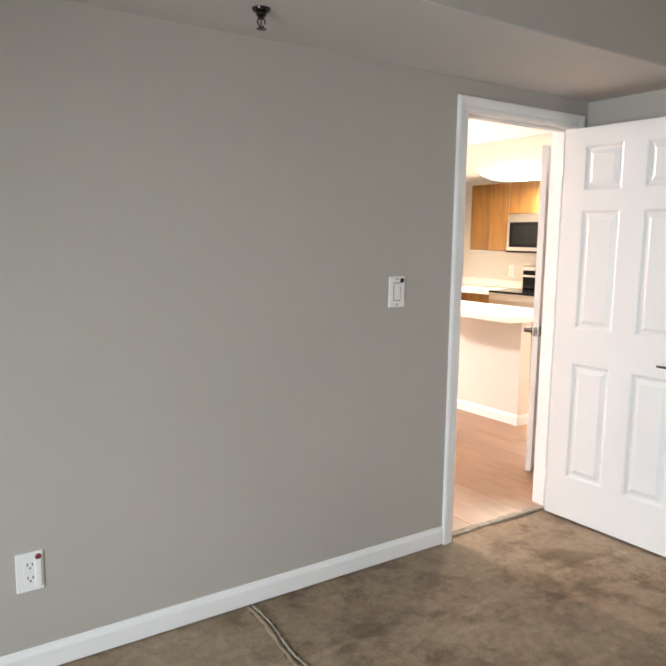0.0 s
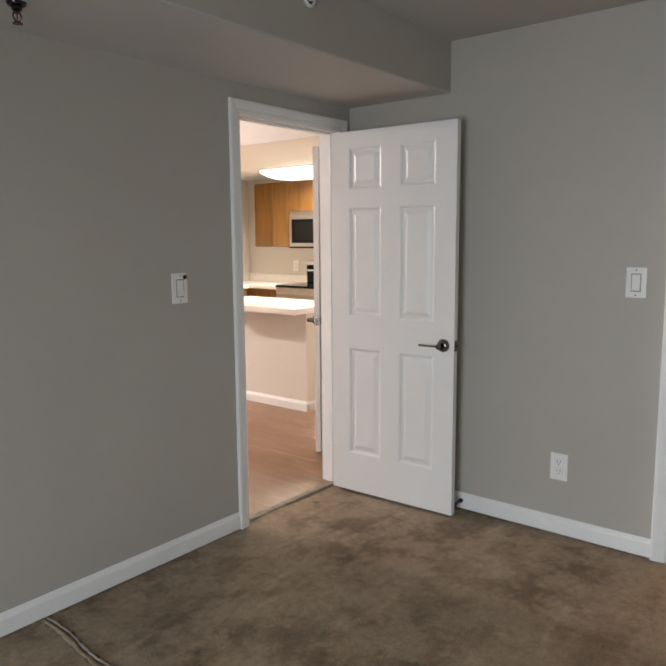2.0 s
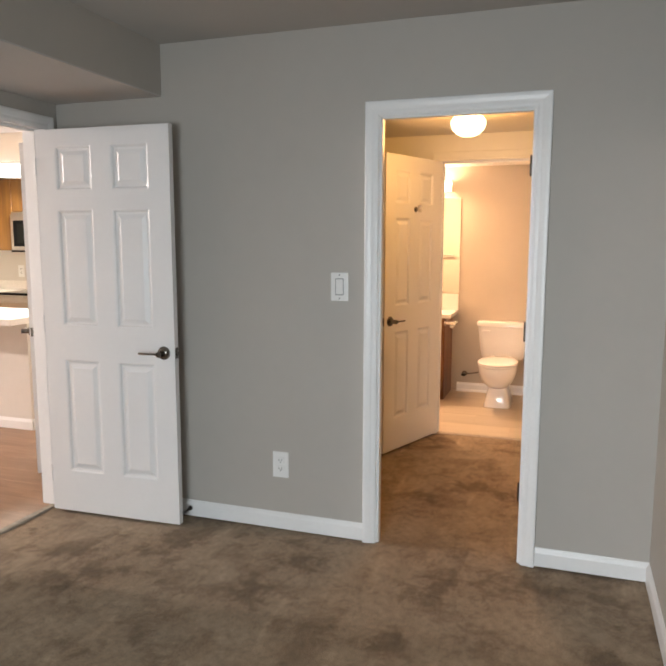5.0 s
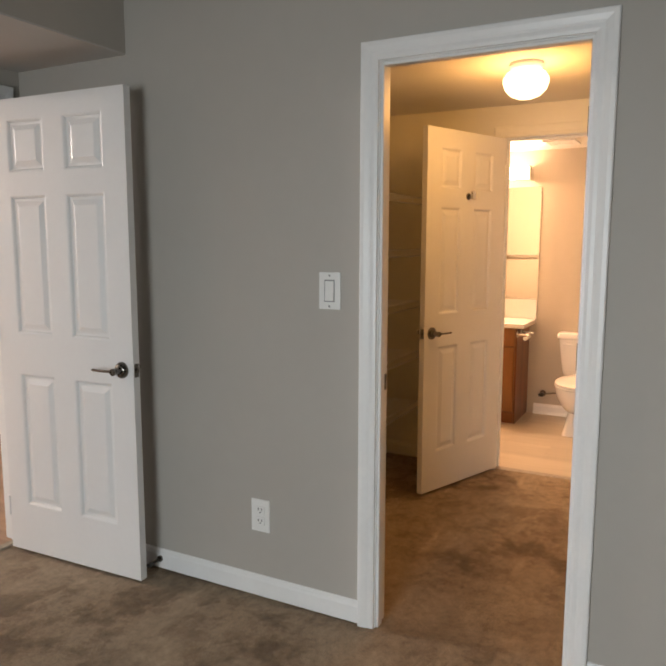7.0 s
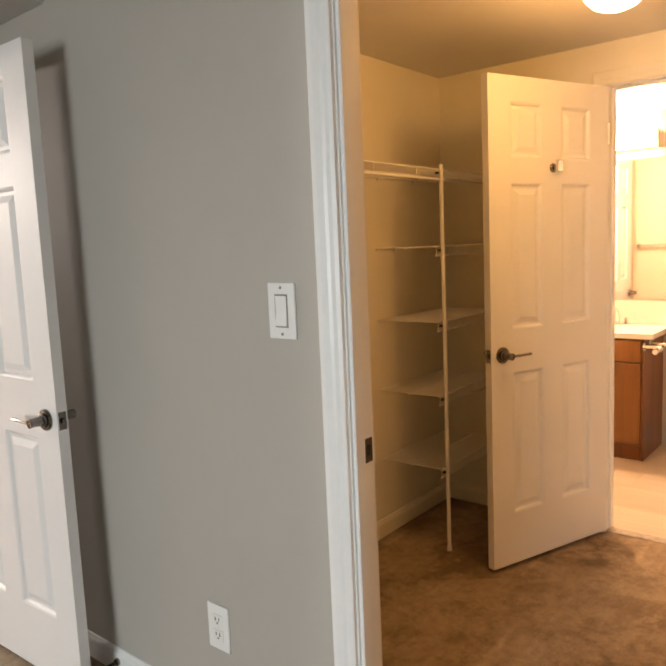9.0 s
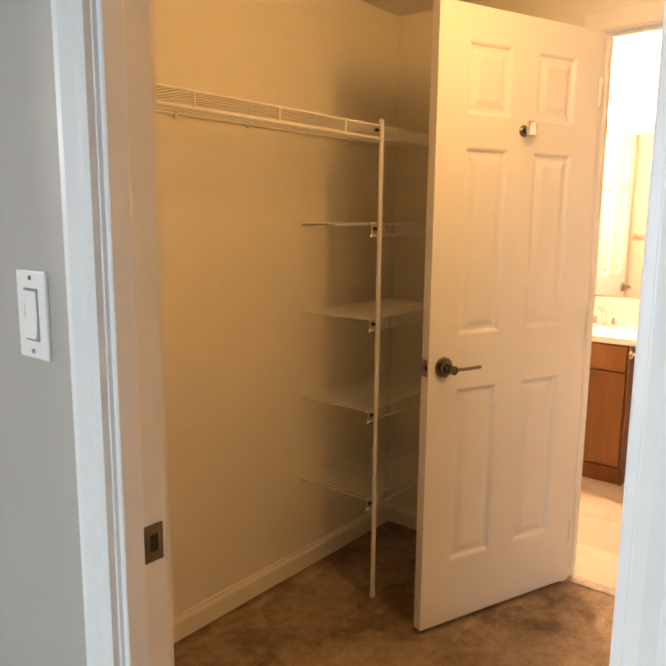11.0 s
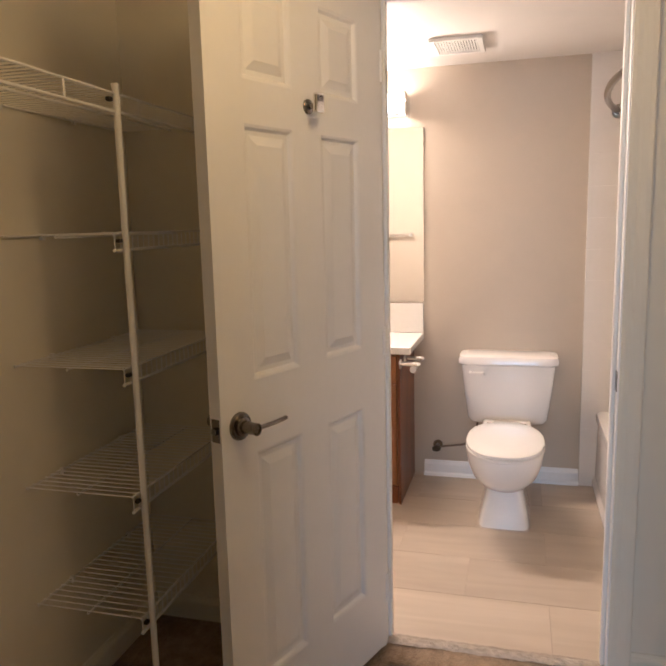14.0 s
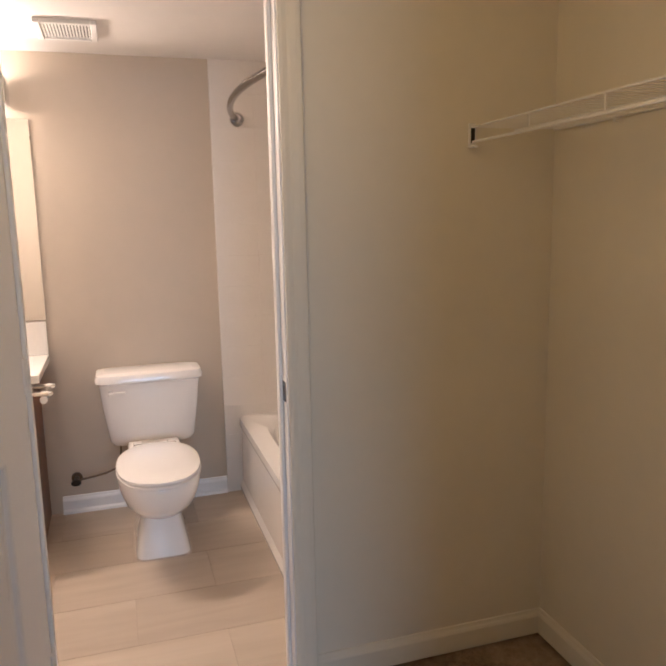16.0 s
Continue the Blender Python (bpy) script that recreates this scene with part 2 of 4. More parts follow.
# ---- mesh helpers ----
def part(name, bm, material, parent=None, label="", smooth=False):
    """Links a bmesh as one mesh object, in its parent's own coordinates."""
    me = bpy.data.meshes.new(name)
    bmesh.ops.recalc_face_normals(bm, faces=bm.faces)
    bm.to_mesh(me)
    bm.free()
    me.materials.append(material)
    if smooth:
        me.shade_smooth()
        me.set_sharp_from_angle(angle=radians(38))
    ob = new(name, me)
    ob.parent = parent
    if label:
        tagged(ob, label)
    return ob


def thing(name, m, label, category, group="", kind=""):
    ob = new(name)
    ob.empty_display_size = 0.05
    ob.matrix_basis = m if isinstance(m, Matrix) else pose(*m)
    return tagged(ob, label, category, group, kind)


def add_box(bm, x0, y0, z0, x1, y1, z1, bevel=0.0, segs=1):
    made = bmesh.ops.create_cube(bm, size=1)["verts"]
    bmesh.ops.scale(bm, vec=(x1 - x0, y1 - y0, z1 - z0), verts=made)
    bmesh.ops.translate(bm, vec=((x0 + x1) / 2, (y0 + y1) / 2, (z0 + z1) / 2), verts=made)
    if bevel:
        edges = list({e for v in made for e in v.link_edges})
        bmesh.ops.bevel(bm, geom=edges, offset=bevel, segments=segs, affect="EDGES", profile=0.6)
    return bm


def box(*a, **k):
    return add_box(bmesh.new(), *a, **k)


def add_rod(bm, p, q, r, n=8, r2=None):
    p, q = Vector(p), Vector(q)
    d = q - p
    m = Matrix.Translation((p + q) / 2) @ d.to_track_quat("Z", "Y").to_matrix().to_4x4()
    bmesh.ops.create_cone(bm, cap_ends=True, segments=n, radius1=r, radius2=r if r2 is None else r2, depth=d.length, matrix=m)
    return bm


def rod(*a, **k):
    return add_rod(bmesh.new(), *a, **k)


def add_tube(bm, pts, r, n=8):
    """A round tube along points."""
    pts = [Vector(p) for p in pts]
    rings = []
    for i, p in enumerate(pts):
        d = (pts[min(i + 1, len(pts) - 1)] - pts[max(i - 1, 0)]).normalized()
        side = d.cross(Vector((0, 0, 1)) if abs(d.z) < 0.9 else Vector((1, 0, 0))).normalized()
        up = side.cross(d)
        rings.append([bm.verts.new(p + r * (math.cos(a) * side + math.sin(a) * up)) for a in (2 * math.pi * k / n for k in range(n))])
    for a, b in zip(rings, rings[1:]):
        for k in range(n):
            bm.faces.new((a[k], a[(k + 1) % n], b[(k + 1) % n], b[k]))
    bm.faces.new(rings[0][::-1])
    bm.faces.new(rings[-1])
    return bm


def lathe(profile, n=32, bm=None):
    """Turns (radius, z) pairs about the z axis."""
    bm = bm or bmesh.new()
    rings = []
    for r, z in profile:
        rings.append([bm.verts.new((r * math.cos(2 * math.pi * k / n), r * math.sin(2 * math.pi * k / n), z)) for k in range(n)])
    for a, b in zip(rings, rings[1:]):
        for k in range(n):
            bm.faces.new((a[k], a[(k + 1) % n], b[(k + 1) % n], b[k]))
    bm.faces.new(rings[0][::-1])
    bm.faces.new(rings[-1])
    return bm


def loft(sections, n=28, power=2.0):
    """Stacked rounded sections (cx, cy, rx, ry, z); power above 2 squares them."""
    bm = bmesh.new()
    rings = []
    for s in sections:
        cx, cy, rx, ry, z = s[:5]
        pw = s[5] if len(s) > 5 else power
        ring = []
        for k in range(n):
            a = 2 * math.pi * k / n
            c, q = math.cos(a), math.sin(a)
            ring.append(bm.verts.new((cx + rx * math.copysign(abs(c) ** (2 / pw), c), cy + ry * math.copysign(abs(q) ** (2 / pw), q), z)))
        rings.append(ring)
    for a, b in zip(rings, rings[1:]):
        for k in range(n):
            bm.faces.new((a[k], a[(k + 1) % n], b[(k + 1) % n], b[k]))
    bm.faces.new(rings[0][::-1])
    bm.faces.new(rings[-1])
    return bm


def prism(outline, y0, y1):
    """An outline of (x, z) pairs drawn out along y."""
    bm = bmesh.new()
    a = [bm.verts.new((x, y0, z)) for x, z in outline]
    b = [bm.verts.new((x, y1, z)) for x, z in outline]
    for i in range(len(a)):
        j = (i + 1) % len(a)
        bm.faces.new((a[i], a[j], b[j], b[i]))
    bm.faces.new(a[::-1])
    bm.faces.new(b)
    return bm


def structure(name, bm, material, label, category):
    return tagged(part(name, bm, material), label, category, kind="structure")


def wall(name, material, boxes, label):
    bm = bmesh.new()
    for b in boxes:
        add_box(bm, *b)
    return structure(name, bm, material, label, "wall")


# ---- large structure ----
H = 2.44
KD0, KD1, KH = 2.45, 3.215, 2.05        # kitchen-side doorway, along x
CH = 2.034                              # head of the closet doorway
CD0, CD1 = -0.186, 0.503                 # closet doorway, along y
BD0, BD1 = -0.118, 0.575                 # bathroom doorway, along y
EX, EX2 = 3.322, 3.405                  # bedroom's east wall
NY, NY2 = 2.286, 2.41                   # bedroom's north wall
BX, BX2 = 5.338, 5.45                   # wall between closet and bathroom


def carpet_sheet(name, x0, x1, y0, y1, material, label):
    bm = bmesh.new()
    nx, ny = int((x1 - x0) / 0.055), int((y1 - y0) / 0.055)
    grid = [[bm.verts.new((x0 + (x1 - x0) * i / nx, y0 + (y1 - y0) * j / ny, 0)) for j in range(ny + 1)] for i in range(nx + 1)]
    for v in bm.verts:
        v.co.z = 0.005 * noise.noise((v.co.x * 3.9, v.co.y * 3.9, 0.3)) - 0.003
    for i in range(nx):
        for j in range(ny):
            bm.faces.new((grid[i][j], grid[i + 1][j], grid[i + 1][j + 1], grid[i][j + 1]))
    structure(name, bm, material, label, "floor").data.shade_smooth()


carpet_sheet("floor_bedroom", -1.72, EX + 0.045, -2.4, 2.33, CARPET, "worn brown-grey carpet with dark stains")
carpet_sheet("floor_closet", EX + 0.045, BX + 0.022, -1.0, 1.43, CARPET, "worn brown carpet with pale scuffs")
structure("floor_slab", box(-2.2, -2.7, -0.25, 7.4, 7.5, -0.03), GROUT, "bare concrete slab under the floors", "floor")

wall("wall_north", PAINT, [(-1.72, NY, 0, KD0, NY2, 2.6), (KD1, NY, 0, EX2, NY2, 2.6), (KD0, NY, KH, KD1, NY2, 2.6)], "greige painted bedroom wall with a doorway")
wall("wall_east", PAINT, [(EX, -0.85, 0, EX2, CD0, 2.6), (EX, CD1, 0, EX2, NY, 2.6), (EX, CD0, CH, EX2, CD1, 2.6)], "greige painted bedroom wall with the closet doorway")
wall("wall_south", PAINT, [(1.9, -0.85, 0, EX, -0.727, 2.6), (1.78, -2.4, 0, 1.9, -0.727, 2.6), (-1.72, -2.52, 0, 1.9, -2.4, 2.6)], "greige painted bedroom wall in a corner")
wall("wall_west", PAINT, [(-1.84, -2.52, 0, -1.72, -0.65, 2.6), (-1.84, 0.95, 0, -1.72, NY2, 2.6), (-1.84, -0.65, 0, -1.72, 0.95, 0.5), (-1.84, -0.65, 2.05, -1.72, 0.95, 2.6)], "greige painted wall with a window opening")
structure("ceiling_bedroom", box(-1.72, -2.4, H, EX, NY, H + 0.16), CEIL, "flat white bedroom ceiling, toned grey for its shade", "ceiling")
wall("soffit", PAINT, [(-1.72, 1.637, 2.193, EX, NY, H)], "greige boxed soffit along the bedroom wall")
structure("ceiling_soffit", box(-1.72, 1.639, 2.187, EX, NY, 2.193), SOFFIT, "white underside of the soffit, toned grey for its shade", "ceiling")

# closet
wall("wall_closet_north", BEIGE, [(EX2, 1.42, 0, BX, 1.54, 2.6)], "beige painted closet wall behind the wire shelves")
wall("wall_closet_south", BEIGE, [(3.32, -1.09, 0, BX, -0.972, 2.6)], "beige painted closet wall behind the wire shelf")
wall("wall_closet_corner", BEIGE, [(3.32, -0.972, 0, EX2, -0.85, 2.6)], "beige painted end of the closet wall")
structure("ceiling_closet", box(EX2, -0.972, 2.235, BX, 1.42, 2.4), BATHCEIL, "flat white closet ceiling", "ceiling")
BM = 5.40
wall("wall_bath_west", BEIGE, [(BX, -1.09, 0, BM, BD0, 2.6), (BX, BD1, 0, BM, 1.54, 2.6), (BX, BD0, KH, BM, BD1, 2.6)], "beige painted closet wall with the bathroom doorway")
wall("wall_bath_inner", TAUPE, [(BM, -1.09, 0, BX2, BD0, 2.6), (BM, BD1, 0, BX2, 1.54, 2.6), (BM, BD0, KH, BX2, BD1, 2.6)], "greige painted bathroom wall with the doorway")
# bathroom
wall("wall_bath_east", TAUPE, [(6.95, -1.12, 0, 7.07, 1.45, 2.6)], "greige painted bathroom wall")
wall("wall_bath_north", TAUPE, [(BX2, 1.33, 0, 6.95, 1.45, 2.6)], "greige painted bathroom wall")
wall("wall_bath_south", TAUPE, [(BX2, -1.12, 0, 6.95, -1.0, 2.6)], "painted wall behind the tub tile")
structure("ceiling_bath", box(BX2, -1.0, 2.172, 6.95, 1.33, 2.35), BATHCEIL, "white bathroom ceiling", "ceiling")

# living room and kitchen
wall("wall_living_west", CREAM, [(-0.12, NY2, 0, 0, 5.0, 2.6), (-0.12, 6.8, 0, 0, 7.32, 2.6), (-0.12, 5.0, 0, 0, 6.8, 0.5), (-0.12, 5.0, 2.1, 0, 6.8, 2.6)], "pale painted living room wall with an added window opening")
wall("wall_living_north", CREAM, [(-0.12, 7.2, 0, 4.1, 7.32, 2.6), (4.1, 7.2, 0, 4.4, 7.32, 2.205), (4.52, 6.42, 0, 6.67, 6.54, 2.205)], "pale painted wall")
wall("wall_kitchen_east", CREAM, [(6.55, 2.9, 0, 6.67, 6.42, 2.205)], "pale painted kitchen wall")
wall("wall_kitchen_south", CREAM, [(4.12, 3.02, 0, 6.67, 3.14, 2.205), (EX2, NY, 0, 4.24, NY2, 2.205), (4.12, NY2, 0, 4.24, 3.02, 2.205)], "pale painted hall wall")
wall("wall_bar", CREAM, [(4.40, 3.57, 0, 4.52, 4.94, 0.868), (4.40, 4.94, 0, 4.52, 7.32, 2.205)], "pale half wall below the breakfast bar")
structure("ceiling_living", box(-0.12, NY2, H, 4.10, 7.32, H + 0.16), BATHCEIL, "flat white living room ceiling", "ceiling")
structure("ceiling_kitchen", box(4.10, 2.41, 2.205, 6.67, 7.32, 2.6), BATHCEIL, "dropped white kitchen ceiling", "ceiling")


def window(name, y0, y1, z0, z1, x):
    w = thing(name, (x, y0, z0), "white framed window", "window", kind="structure")
    a, b = y1 - y0, z1 - z0
    for n_, c in (("window_sill", (0, 0, 0, 0.14, a, 0.03)), ("window_frame", (0.03, 0, b - 0.04, 0.09, a, b)),
                  ("window_frame", (0.03, 0, 0.03, 0.09, 0.04, b - 0.04)), ("window_frame", (0.03, a - 0.04, 0.03, 0.09, a, b - 0.04)),
                  ("window_frame", (0.04, 0.04, b / 2 - 0.02, 0.08, a - 0.04, b / 2 + 0.02))):
        part(n_, box(*c, bevel=0.004), TRIM, w)
    return w


window("window_1", -0.65, 0.95, 0.5, 2.05, -1.84)
# unseen window, added where the living room fill comes from
window("added_window", 5.0, 6.8, 0.5, 2.1, -0.12)


# ---- trim ----
CASING = [(0.0, 0.0), (0.0, 0.010), (0.010, 0.013), (0.022, 0.013), (0.030, 0.016), (0.046, 0.019), (0.058, 0.019), (0.062, 0.016), (0.062, 0.0)]


def casing(name, m, w, h, label, material=None, reveal=0.006):
    """Mitred door casing: x across the opening, z up, standing out along -y."""
    bm = bmesh.new()
    rows = []
    for off, out in CASING:
        o = off + reveal - 0.006
        rows.append([bm.verts.new((x, -out - 0.0015, z)) for x, z in ((-o, 0), (-o, h + o), (w + o, h + o), (w + o, 0))])
    for a, b in zip(rows, rows[1:]):
        for k in range(3):
            bm.faces.new((a[k], a[k + 1], b[k + 1], b[k]))
    ob = structure(name, bm, material or TRIM, label, "door trim")
    ob.matrix_basis = m
    return ob


def jamb(name, m, w, h, depth, stop, label):
    """Lining of an opening: y runs into the wall."""
    bm = bmesh.new()
    t = 0.004
    add_box(bm, -0.02, -0.001, 0, t, depth + 0.001, h)
    add_box(bm, w - t, -0.001, 0, w + 0.02, depth + 0.001, h)
    add_box(bm, t, -0.001, h - t, w - t, depth + 0.001, h + 0.02)
    for c in ((t, stop, 0, t + 0.011, stop + 0.035, h - t), (w - t - 0.011, stop, 0, w - t, stop + 0.035, h - t), (t + 0.011, stop, h - t - 0.011, w - t - 0.011, stop + 0.035, h - t)):
        add_box(bm, *c, bevel=0.002)
    ob = structure(name, bm, TRIM, label, "door jamb")
    ob.matrix_basis = m
    return ob


# +y of these poses runs into the wall
mk = pose(KD0, NY, 0)
casing("trim_kitchen_door", mk, KD1 - KD0, KH, "white moulded casing round the kitchen doorway")
jamb("jamb_kitchen_door", mk, KD1 - KD0, KH, NY2 - NY, 0.045, "white door lining with a stop")
casing("trim_kitchen_door_far", pose(KD1, NY2, 0, 0, 0, 180), KD1 - KD0, KH, "white moulded casing on the hall side")
mc = pose(EX, CD1, 0, 0, 0, -90)
casing("trim_closet_door", mc, CD1 - CD0, CH, "white moulded casing round the closet doorway")
jamb("jamb_closet_door", mc, CD1 - CD0, CH, EX2 - EX, 0.004, "white door lining with strike and hinge leaves")
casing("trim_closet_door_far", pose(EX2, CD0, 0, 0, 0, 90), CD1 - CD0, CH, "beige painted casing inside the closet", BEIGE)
mb = pose(BX, BD1, 0, 0, 0, -90)
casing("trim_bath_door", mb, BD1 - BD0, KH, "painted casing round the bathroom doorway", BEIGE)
jamb("jamb_bath_door", mb, BD1 - BD0, KH, BX2 - BX, 0.045, "white door lining with a stop")
casing("trim_bath_door_far", pose(BX2, BD0, 0, 0, 0, 90), BD1 - BD0, KH, "white moulded casing inside the bathroom")

BASE = [(0.0, 0.0), (0.013, 0.0), (0.013, 0.062), (0.010, 0.070), (0.007, 0.074), (0.004, 0.084), (0.0, 0.086)]


def baseboard(p, q, label="white moulded baseboard", material=None):
    """From p to q along a wall, which lies on the left of that way."""
    p, q = Vector((*p, 0)), Vector((*q, 0))
    d = q - p
    lift = 0.006 if p.x < 5.4 and p.y < 2.3 else 0.0
    ob = structure("baseboard", prism([(-a - 0.001 if a == 0 else a, b) for a, b in BASE], 0, d.length), material or TRIM, label, "baseboard")
    ob.matrix_basis = Matrix.Translation(p + Vector((0, 0, lift))) @ Matrix.Rotation(math.atan2(d.y, d.x) - math.pi / 2, 4, "Z")
    return ob


baseboard((-1.72, NY), (KD0 - 0.063, NY))
baseboard((EX, NY), (EX, CD1 + 0.063))
baseboard((EX, CD0 - 0.063), (EX, -0.727))
baseboard((EX, -0.727), (1.9, -0.727))
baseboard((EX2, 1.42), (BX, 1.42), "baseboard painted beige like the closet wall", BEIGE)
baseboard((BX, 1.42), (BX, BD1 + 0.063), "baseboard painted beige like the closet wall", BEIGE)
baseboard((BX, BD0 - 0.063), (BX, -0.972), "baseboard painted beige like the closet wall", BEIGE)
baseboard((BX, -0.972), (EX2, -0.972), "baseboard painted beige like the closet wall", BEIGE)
baseboard((6.95, 0.66), (6.95, -0.15), "white bathroom baseboard with a shoe moulding")
sh = structure("trim_shoe", prism([(0.012, 0), (0.026, 0), (0.024, 0.012), (0.014, 0.02)], -0.66, 0.15), TRIM, "white quarter-round shoe moulding", "trim")
sh.matrix_basis = Matrix(((-1, 0, 0, 6.95), (0, -1, 0, 0), (0, 0, 1, 0), (0, 0, 0, 1)))
baseboard((4.40, 7.2), (4.40, 3.557), "white baseboard along the bar wall")
baseboard((4.387, 3.57), (4.53, 3.57), "white baseboard on the end of the bar wall")


# ---- doors ----
def door_leaf(w, h, t, y0):
    """Six raised panels pressed into both faces. x from hinge to latch."""
    st, mu = 0.118, 0.115
    pw = (w - 2 * st - mu) / 2
    xs = [0, st, st + pw, st + pw + mu, w - st, w]
    zs = [0, 0.225, 0.835, 1.015, 1.612, 1.71, 1.93, h]
    bm = bmesh.new()
    for y, s in ((y0, 1), (y0 + t, -1)):
        for i in range(5):
            for j in range(7):
                a, b, c, d = xs[i], xs[i + 1], zs[j], zs[j + 1]
                if i in (1, 3) and j in (1, 3, 5):
                    rings = []
                    for inset, deep in ((0, 0), (0.007, 0.003), (0.013, 0.0105), (0.024, 0.0105), (0.046, 0.002)):
                        rings.append([bm.verts.new((x, y + s * deep, z)) for x, z in ((a + inset, c + inset), (b - inset, c + inset), (b - inset, d - inset), (a + inset, d - inset))])
                    for p, q in zip(rings, rings[1:]):
                        for k in range(4):
                            bm.faces.new((p[k], p[(k + 1) % 4], q[(k + 1) % 4], q[k]))
                    bm.faces.new(rings[-1])
                else:
                    bm.faces.new([bm.verts.new(v) for v in ((a, y, c), (b, y, c), (b, y, d), (a, y, d))])
    for x in (0, w):
        bm.faces.new([bm.verts.new(v) for v in ((x, y0, 0), (x, y0 + t, 0), (x, y0 + t, h), (x, y0, h))])
    for z in (0, h):
        bm.faces.new([bm.verts.new(v) for v in ((0, y0, z), (w, y0, z), (w, y0 + t, z), (0, y0 + t, z))])
    bmesh.ops.remove_doubles(bm, verts=bm.verts, dist=0.0004)
    return bm


def lever(parent, x, z, y, s):
    """Round rose and straight lever that points to the hinge; s: which way is out."""
    m = Matrix.Translation((x, y, z)) @ Matrix.Rotation(-s * math.pi / 2, 4, "X")
    rose = lathe([(0.034, 0), (0.034, 0.006), (0.031, 0.010), (0.0235, 0.011), (0.0235, 0.016), (0.020, 0.018), (0.0155, 0.019), (0.0140, 0.050), (0.0150, 0.052), (0.0150, 0.058), (0.011, 0.059), (0.010, 0.056)], 28)
    bmesh.ops.transform(rose, matrix=m, verts=rose.verts)
    hd = part("door_handle", rose, NICKEL, parent, "satin nickel lever handle", smooth=True)
    arm = bmesh.new()
    add_tube(arm, [(x + 0.006, y + s * 0.050, z), (x - 0.02, y + s * 0.051, z), (x - 0.06, y + s * 0.051, z - 0.001), (x - 0.105, y + s * 0.047, z - 0.002), (x - 0.118, y + s * 0.044, z - 0.002)], 0.0065, 10)
    bmesh.ops.scale(arm, vec=(1, 1, 0.85), space=Matrix.Translation((0, 0, -z)), verts=arm.verts)
    part("lever", arm, NICKEL, hd, smooth=True)
    return hd


def door(name, m, w, y0, label, hook=False, hz=0.898, h=2.03):
    """A leaf hung at the origin; its slab lies between y0 and y0 + 0.035."""
    t = 0.035
    d = thing(name, m, label, "door", kind="structure")
    part("door_leaf", door_leaf(w, h, t, y0), DOORPAINT, d)
    lever(d, w - 0.06, hz, y0 + t, 1)
    lever(d, w - 0.06, hz, y0, -1)
    plate = box(w - 0.001, y0 + 0.005, hz - 0.028, w + 0.0016, y0 + t - 0.005, hz + 0.028, bevel=0.001)
    lp = part("latch_plate", plate, NICKEL, d)
    part("latch_bolt", box(w, y0 + 0.011, hz - 0.008, w + 0.011, y0 + 0.024, hz + 0.008, bevel=0.002), NICKEL, lp)
    for z in (0.2, 1.02, 1.83):
        hg = part("hinge", box(-0.0016, y0 + 0.004, z - 0.045, 0.001, y0 + t - 0.004, z + 0.045), TRIM, d, "painted butt hinge")
        part("knuckle", rod((-0.004, y0 if y0 == 0 else y0 + t, z - 0.045), (-0.004, y0 if y0 == 0 else y0 + t, z + 0.045), 0.006, 10), TRIM, hg)
    if hook:
        hx, hzz = w - 0.36, 1.675
        bm = lathe([(0.019, 0), (0.019, 0.004), (0.015, 0.008), (0.008, 0.010), (0.008, 0.030)], 20)
        bmesh.ops.transform(bm, matrix=Matrix.Translation((hx, y0 + t, hzz)) @ Matrix.Rotation(-math.pi / 2, 4, "X"), verts=bm.verts)
        rb = part("robe_hook", bm, NICKEL, d, "chrome robe hook", smooth=True)
        part("hook_plate", box(hx - 0.02, y0 + t + 0.028, hzz - 0.018, hx + 0.016, y0 + t + 0.04, hzz + 0.030, bevel=0.005, segs=2), CHROME, rb)
    return d


door("door_1", pose(3.142, 2.278, 0.013, 0, 0, -88.2), 0.772, 0.0, "white six-panel door standing open by the wall", h=2.016)
door("door_2", pose(5.331, 0.567, 0.014, 0, 0, 159.6), 0.711, -0.035, "white six-panel bathroom door with a robe hook, half open", hook=True, hz=0.915)
door("door_3", pose(4.105, 3.09, 0.014, 0, 0, 212), 0.62, -0.0175, "white hall door standing open, seen on edge")
door("door_4", pose(6.30, 1.325, 0.012, 0, 0, 180), 0.66, 0.0, "white closed bathroom door with a lever")


def strike(name, m, label):
    s = thing(name, m, label, "strike plate")
    bm = bmesh.new()
    for c in ((-0.016, 0, -0.029, -0.007, 0.0016, 0.029), (0.007, 0, -0.029, 0.018, 0.0016, 0.029), (-0.007, 0, -0.029, 0.007, 0.0016, -0.013), (-0.007, 0, 0.013, 0.007, 0.0016, 0.029)):
        add_box(bm, *c)
    part("plate", bm, NICKEL, s)
    part("bolt_hole", box(-0.007, -0.001, -0.013, 0.007, 0.0006, 0.013), DARKPLASTIC, s, "dark bolt hole")
    return s


